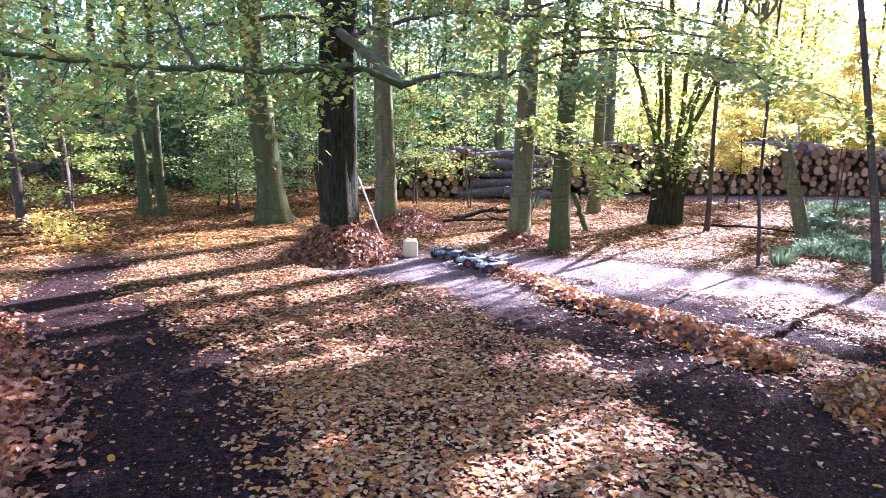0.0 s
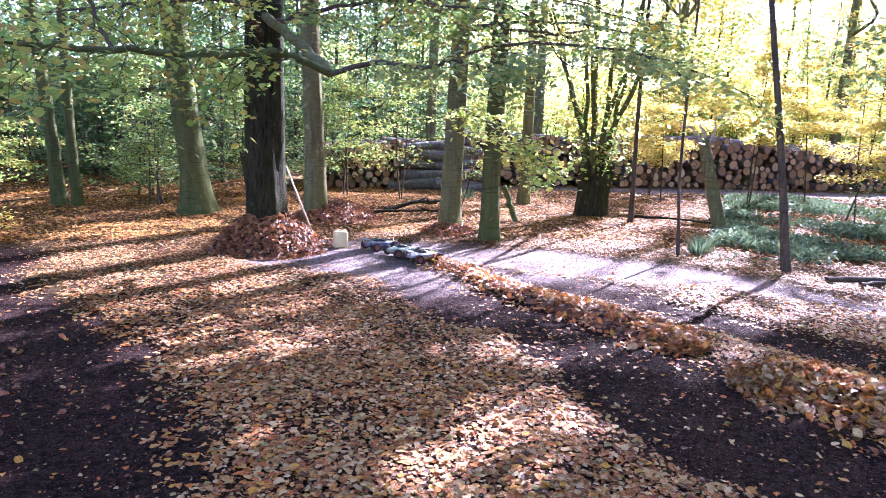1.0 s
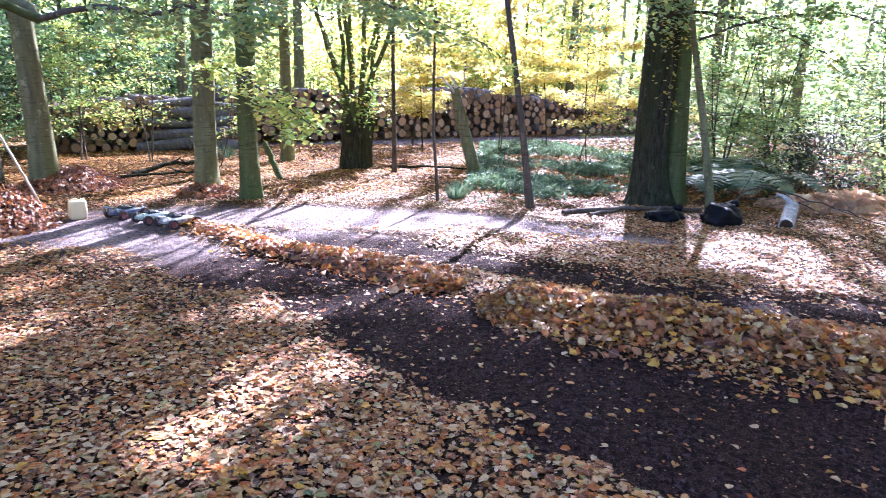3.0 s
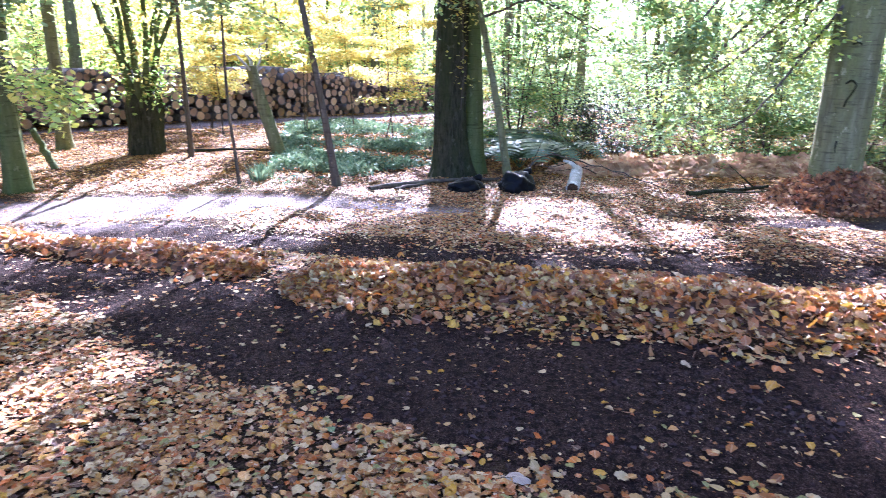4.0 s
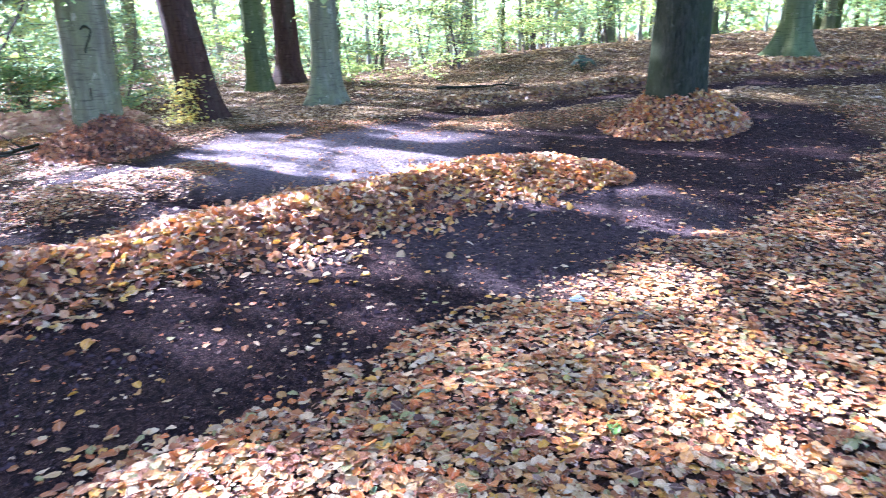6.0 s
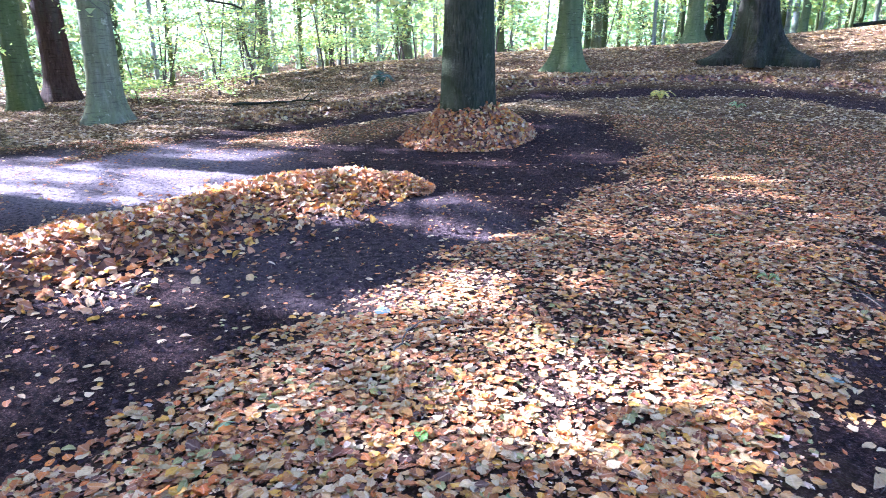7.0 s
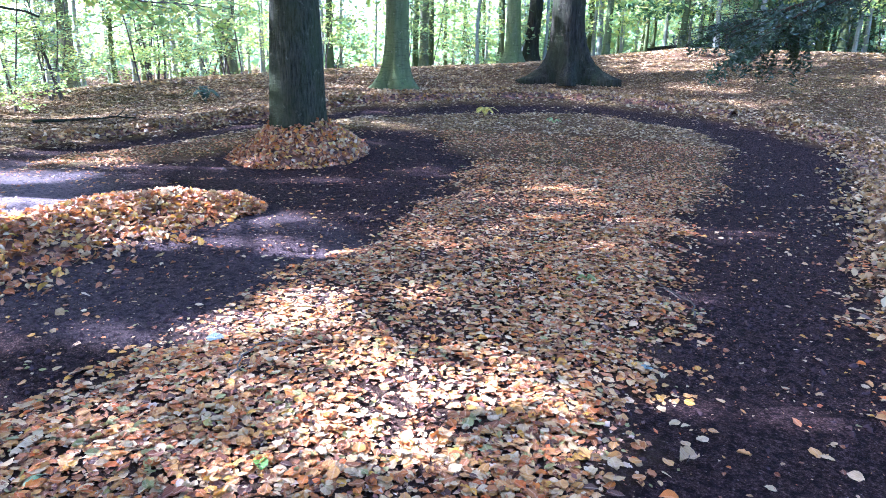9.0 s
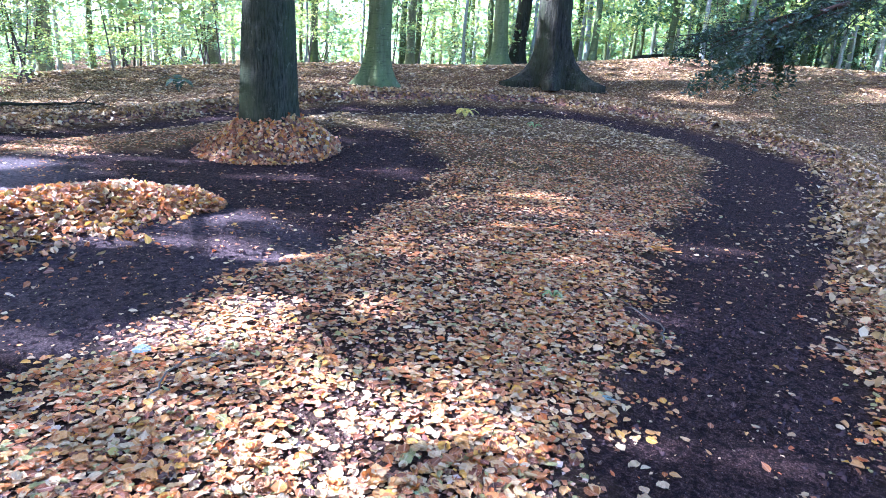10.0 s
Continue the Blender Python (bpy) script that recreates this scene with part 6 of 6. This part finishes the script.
bough(five, [(9.65, 1.8, 4.2), (8.3, 0.6, 3.0), (7.2, -0.3, 2.15), (6.6, -0.8, 1.8)], 0.025, 0.004, 12, 120, pale_leaf, 28, reach=0.4, droop=0.4, size=0.085, start=0.7)
bough(five, [(9.75, 1.7, 4.0), (10.6, -0.6, 2.9), (10.84, -2.1, 2.1), (10.2, -2.3, 1.95), (9.25, -2.6, 1.78)], 0.03, 0.012, 0, 0, pale_leaf, 29, bark=rough_bark)

# ---------------------------------------------------------------- heaps and ridges of raked leaves
EYE = (0.4, -0.2)


def ridge(k):
    line, top = RIDGES[k]
    q = np.random.default_rng(700 + k)
    p = curve([(x, y, w) for x, y, w in line], 6)
    m = 11
    d = np.gradient(p[:, :2], axis=0)
    d /= np.linalg.norm(d, axis=1, keepdims=True)
    nrm = np.stack([-d[:, 1], d[:, 0]], 1)
    s = np.linspace(-1.05, 1.05, m)
    xy = p[:, None, :2] + nrm[:, None] * s[None, :, None] * p[:, None, 2:3]
    X, Y = xy[..., 0], xy[..., 1]
    Z = land(X, Y) + ridge_at(X, Y, k) * 0.9 - 0.02
    v = np.stack([X, Y, Z], -1).reshape(-1, 3)
    n = len(p)
    i = (np.arange(n - 1)[:, None] * m + np.arange(m - 1)[None]).reshape(-1, 1)
    label = ["narrow ridge of raked orange-brown beech leaves along the track", "long broad ridge of raked beech leaves beside the track", "low ridge of brown leaves at the track's edge",
             "leaf bank at the outer edge of the track", "low leaf bank behind the far bend"][k]
    ob = thing("leaf_ridge", 0, 0, 0, label, "leaf ridge", "ridges of raked leaves")
    part("core", build("core", v, [np.hstack([i, i + m, i + m + 1, i + 1])], heap_core), ob)
    length = np.linalg.norm(np.diff(p[:, :2], axis=0), axis=1).sum()
    dist = np.hypot(p[:, 0] - EYE[0], p[:, 1] - EYE[1]).mean()
    cnt = int(length * p[:, 2].mean() * 2.2 * (1500 if dist < 6.5 else 900))
    t = q.uniform(0, n - 1.001, cnt)
    j = t.astype(int)
    base = p[j] + (p[j + 1] - p[j]) * (t - j)[:, None]
    w = base[:, 2] * q.normal(0, 0.55, cnt) * (0.75 + 0.7 * lattice(base[:, 0] * 3.3, base[:, 1] * 3.3, 12))
    x, y = base[:, 0] + nrm[j, 0] * w, base[:, 1] + nrm[j, 1] * w
    z = land(x, y) + ridge_at(x, y, k) * 0.92 + q.uniform(0.0, 0.05, cnt)
    part("leaves", leaves("leaves", np.stack([x, y, z], 1), q.uniform(0.04, 0.082, cnt), 0.55, (orange_leaf, heap_leaf)[k] if k in (0, 1) else (slope_leaf if k > 2 else deep_leaf), "full" if dist < 6.5 else "fold", q, curl=1.3), ob, kind="stuff")


for k in range(len(RIDGES)):
    ridge(k)


def heap(k):
    cx, cy, rad, top = HEAPS[k]
    q = np.random.default_rng(720 + k)
    rr, a = np.linspace(0.0, 1.12, 12), np.linspace(0, 2 * np.pi, 41)[:-1]
    X, Y = cx + rad * rr[:, None] * np.cos(a), cy + rad * rr[:, None] * np.sin(a)
    Z = land(X, Y) + heap_at(X, Y, k) - 0.025
    v = np.stack([X, Y, Z], -1).reshape(-1, 3)
    m = 40
    i = np.arange(11)[:, None] * m
    j = np.arange(m)[None]
    qd = np.stack([i + j, i + m + j, i + m + (j + 1) % m, i + (j + 1) % m], -1).reshape(-1, 4)
    ob = thing("leaf_heap", 0, 0, 0, "heap of raked brown beech leaves round a trunk", "leaf heap", "heaps of raked leaves")
    part("core", build("core", v, [qd], heap_core), ob)
    cnt = int(rad * rad * 3.2 * 1300)
    d, b = rad * 1.12 * np.sqrt(q.uniform(0, 1, cnt)), q.uniform(0, 6.283, cnt)
    x, y = cx + d * np.cos(b), cy + d * np.sin(b)
    e = 0.05
    sx, sy = (heap_at(x + e, y, k) - heap_at(x - e, y, k)) / (2 * e), (heap_at(x, y + e, k) - heap_at(x, y - e, k)) / (2 * e)
    nrm = np.stack([-sx, -sy, np.ones(cnt)], 1)
    nrm /= np.linalg.norm(nrm, axis=1, keepdims=True)
    z = land(x, y) + heap_at(x, y, k) + q.uniform(0, 0.035, cnt)
    part("leaves", leaves("leaves", np.stack([x, y, z], 1), q.uniform(0.04, 0.078, cnt), 0.7, heap_leaf if k == 4 else deep_leaf, "full" if k >= 3 else "oval", q, nrm, 1.4), ob, kind="stuff")


for k in range(len(HEAPS)):
    heap(k)


# ---------------------------------------------------------------- fallen leaves, nearest as pieces of their own
def litter(d0, d1, per_m2, shape, s0, s1, seed, singles=0, mat=None, yaw0=-178, yaw1=40):
    q = np.random.default_rng(seed)
    n = int(per_m2 * math.pi * (d1 * d1 - d0 * d0) * (yaw1 - yaw0) / 360)
    d = np.sqrt(q.uniform(d0 * d0, d1 * d1, n))
    a = np.radians(q.uniform(yaw0, yaw1, n))
    x, y = EYE[0] - np.sin(a) * d, EYE[1] + np.cos(a) * d
    s = thinning(x, y)
    patch = np.clip(1.5 * lattice(x * 3.1, y * 3.1, 41) + 0.7 * lattice(x * 0.9, y * 0.9, 42) - 0.3, 0.35, 1)
    stray = 0.02 + 0.11 * np.clip(lattice(x * 1.2, y * 1.2, 43) - 0.62, 0, 1)
    near_ridge = np.clip(ridge_at(x, y) * 8, 0, 1)
    keep = q.uniform(0, 1, n) < (1 - s) * patch * (1 - near_ridge) + s * stray
    keep &= heap_at(x, y) < 0.03
    x, y, s = x[keep], y[keep], s[keep]
    z = land(x, y) + np.where(s > 0.5, q.uniform(0.005, 0.010, len(x)), q.uniform(0.006, 0.026, len(x)))
    c = np.stack([x, y, z], 1)
    size = s0 + (s1 - s0) * q.uniform(0, 1, len(x)) ** 1.4
    ob = tagged(new("leaf_litter", leaves("leaf_litter", c[singles:], size[singles:], 0.06 + 0.24 * q.uniform(0, 1, len(x) - singles) ** 2, mat or litter_leaf, shape, q, curl=1.1)), "carpet of fallen tan and brown beech leaves on soil", "fallen leaves", kind="stuff")
    if singles:
        kinds = [leaves("leaf", [(0, 0, 0)], 1.0, 0.15, leaf_single[i % len(leaf_single)], "full", np.random.default_rng(800 + i)) for i in range(16)]
        for i in range(singles):
            o = part("leaf", kinds[i % 16], ob)
            o.location, o.rotation_euler, o.scale = c[i], (q.normal(0, 0.15), q.normal(0, 0.15), q.uniform(0, 6.28)), (size[i],) * 3
    return ob


leaf_single = []
for i, c in enumerate([(0.42, 0.25, 0.13), (0.60, 0.44, 0.28), (0.50, 0.22, 0.05), (0.30, 0.15, 0.07), (0.55, 0.36, 0.21), (0.60, 0.46, 0.08), (0.22, 0.32, 0.10)]):
    leaf_single.append(leaf_mat("single fallen leaf", [c, tuple(v * 0.85 for v in c)], 0.18, 0.5, 0.45, True))
litter(1.3, 2.9, 2800, "full", 0.018, 0.066, 901, 300)
litter(0.0, 1.3, 1800, "oval", 0.018, 0.066, 909, yaw1=182)
litter(1.3, 9.0, 900, "flat", 0.03, 0.07, 910, yaw0=40, yaw1=182)
litter(2.9, 6.5, 2800, "oval", 0.016, 0.056, 902)
litter(6.5, 8.6, 1900, "fold", 0.02, 0.058, 903)
litter(8.6, 10.5, 1500, "flat", 0.024, 0.06, 906)
litter(10.5, 17.0, 640, "flat", 0.045, 0.08, 904, mat=bank_leaf, yaw0=-75)
litter(10.5, 17.0, 640, "flat", 0.045, 0.08, 907, mat=slope_leaf, yaw1=-75)
litter(17.0, 26.0, 150, "flat", 0.08, 0.13, 905, mat=bank_leaf, yaw0=-75)
litter(17.0, 30.0, 170, "flat", 0.08, 0.13, 908, mat=slope_leaf, yaw1=-75)


def fresh_leaf(x, y, size, colour, turn, label):
    """One larger leaf with a stalk, lying on the carpet."""
    m = leaf_mat("fresh leaf", [colour, tuple(v * 0.85 for v in colour)], 0.25, 0.5, 0.3, True)
    ob = thing("leaf", x, y, gz(x, y) + 0.03, label, "leaf")
    ob.rotation_euler = (0.12, -0.1, radians(turn))
    part("blade", leaves("blade", [(0, 0, 0)], size, 0.1, m, "full", np.random.default_rng(int(x * 50) + 400), curl=1.2), ob)
    v, q, t = tube([(0, 0, 0), (0.3 * size, 0.5 * size, 0.006), (0.5 * size, 0.75 * size, 0.0)], [0.0018, 0.0015, 0.0012], 5)
    part("stalk", build("stalk", v, [q, t], twig_bark), ob)


fresh_leaf(2.4, -1.39, 0.085, (0.22, 0.42, 0.05), 30, "fresh green leaf lying on brown fallen leaves")
fresh_leaf(1.86, -3.11, 0.085, (0.24, 0.34, 0.27), 120, "pale grey-green leaf lying on brown fallen leaves")
fresh_leaf(3.53, -4.42, 0.10, (0.34, 0.46, 0.08), 70, "yellow-green leaf lying on brown fallen leaves")
fresh_leaf(3.81, -5.05, 0.11, (0.72, 0.22, 0.03), 10, "large orange leaf lying on the leaf carpet")
fresh_leaf(1.38, -2.6, 0.10, (0.56, 0.36, 0.14), 50, "tan leaf lying on dark soil")
fresh_leaf(3.53, -1.77, 0.10, (0.20, 0.27, 0.24), 200, "dull blue-green leaf at the carpet's edge")
fresh_leaf(2.27, 1.21, 0.11, (0.56, 0.44, 0.34), 100, "pale upturned leaf beside the track")
fresh_leaf(2.87, -0.79, 0.08, (0.30, 0.45, 0.16), 160, "fresh green leaf lying on brown fallen leaves")


def bits():
    """Broken leaves and small pieces that fill the gaps of the carpet."""
    q = np.random.default_rng(935)
    n = 110000
    d = np.sqrt(q.uniform(1.3 ** 2, 7.0 ** 2, n))
    a = np.radians(q.uniform(-178, 40, n))
    x, y = EYE[0] - np.sin(a) * d, EYE[1] + np.cos(a) * d
    k = (soil_at(x, y) < 0.6) & (ridge_at(x, y) < 0.04) & (heap_at(x, y) < 0.03)
    x, y = x[k], y[k]
    me = leaves("leaf_pieces", np.stack([x, y, land(x, y) + q.uniform(0.004, 0.02, len(x))], 1), 0.01 + 0.026 * q.uniform(0, 1, len(x)) ** 1.5, 0.3, broken_leaf, "flat", q)
    tagged(new("leaf_pieces", me), "broken brown leaf pieces among the fallen leaves", "fallen leaves", kind="stuff")


broken_leaf = leaf_mat("broken brown leaf", [(0.30, 0.13, 0.05), (0.42, 0.20, 0.08), (0.20, 0.08, 0.04), (0.50, 0.30, 0.15), (0.36, 0.15, 0.05), (0.15, 0.07, 0.04), (0.58, 0.40, 0.24)], 0.1, 0.6, 0.25)
bits()


def fragments():
    """Crumbs of leaves and bark trodden into the bare soil."""
    q = np.random.default_rng(930)
    n = 26000
    d = np.sqrt(q.uniform(1.4, 50, n))
    a = np.radians(q.uniform(-178, 40, n))
    x, y = EYE[0] - np.sin(a) * d, EYE[1] + np.cos(a) * d
    k = (soil_at(x, y) > 0.4) & (q.uniform(0, 1, n) < 0.35 + lattice(x * 1.7, y * 1.7, 44))
    x, y = x[k], y[k]
    me = leaves("leaf_fragments", np.stack([x, y, land(x, y) + 0.006], 1), 0.004 + 0.016 * q.uniform(0, 1, len(x)) ** 2, 0.4, litter_leaf, "flat", q)
    tagged(new("leaf_fragments", me), "crumbs of dry leaf on the bare soil", "fallen leaves", kind="stuff")


fragments()


def crumbs():
    """Clods and crumbs of the dug soil lying loose on the lanes."""
    q = np.random.default_rng(940)
    n = 42000
    d = np.sqrt(q.uniform(1.4, 40, n))
    a = np.radians(q.uniform(-178, 40, n))
    x, y = EYE[0] - np.sin(a) * d, EYE[1] + np.cos(a) * d
    k = (soil_at(x, y) > 0.3) & (q.uniform(0, 1, n) < 1.6 * lattice(x * 2.2, y * 2.2, 45) - 0.15)
    x, y = x[k], y[k]
    n = len(x)
    size = 0.004 + 0.016 * q.uniform(0, 1, n) ** 3
    base = np.array([(1, 0, 0), (-0.5, 0.87, 0), (-0.5, -0.87, 0), (0, 0, 0.9)])
    v = np.stack([x, y, land(x, y) - 0.001], 1)[:, None] + size[:, None, None] * (base[None] + q.normal(0, 0.3, (n, 4, 3)))
    o = (np.arange(n) * 4)[:, None, None]
    me = build("soil_crumbs", v.reshape(-1, 3), [(np.array([(0, 1, 3), (1, 2, 3), (2, 0, 3)])[None] + o).reshape(-1, 3)], crumb_soil, False)
    tagged(new("soil_crumbs", me), "loose crumbs of dark soil on the trodden lanes", "soil", kind="stuff")


crumb_soil = plain_mat("loose soil", (0.045, 0.026, 0.023), 0.95, 0.15, 0.7, 60)
crumbs()
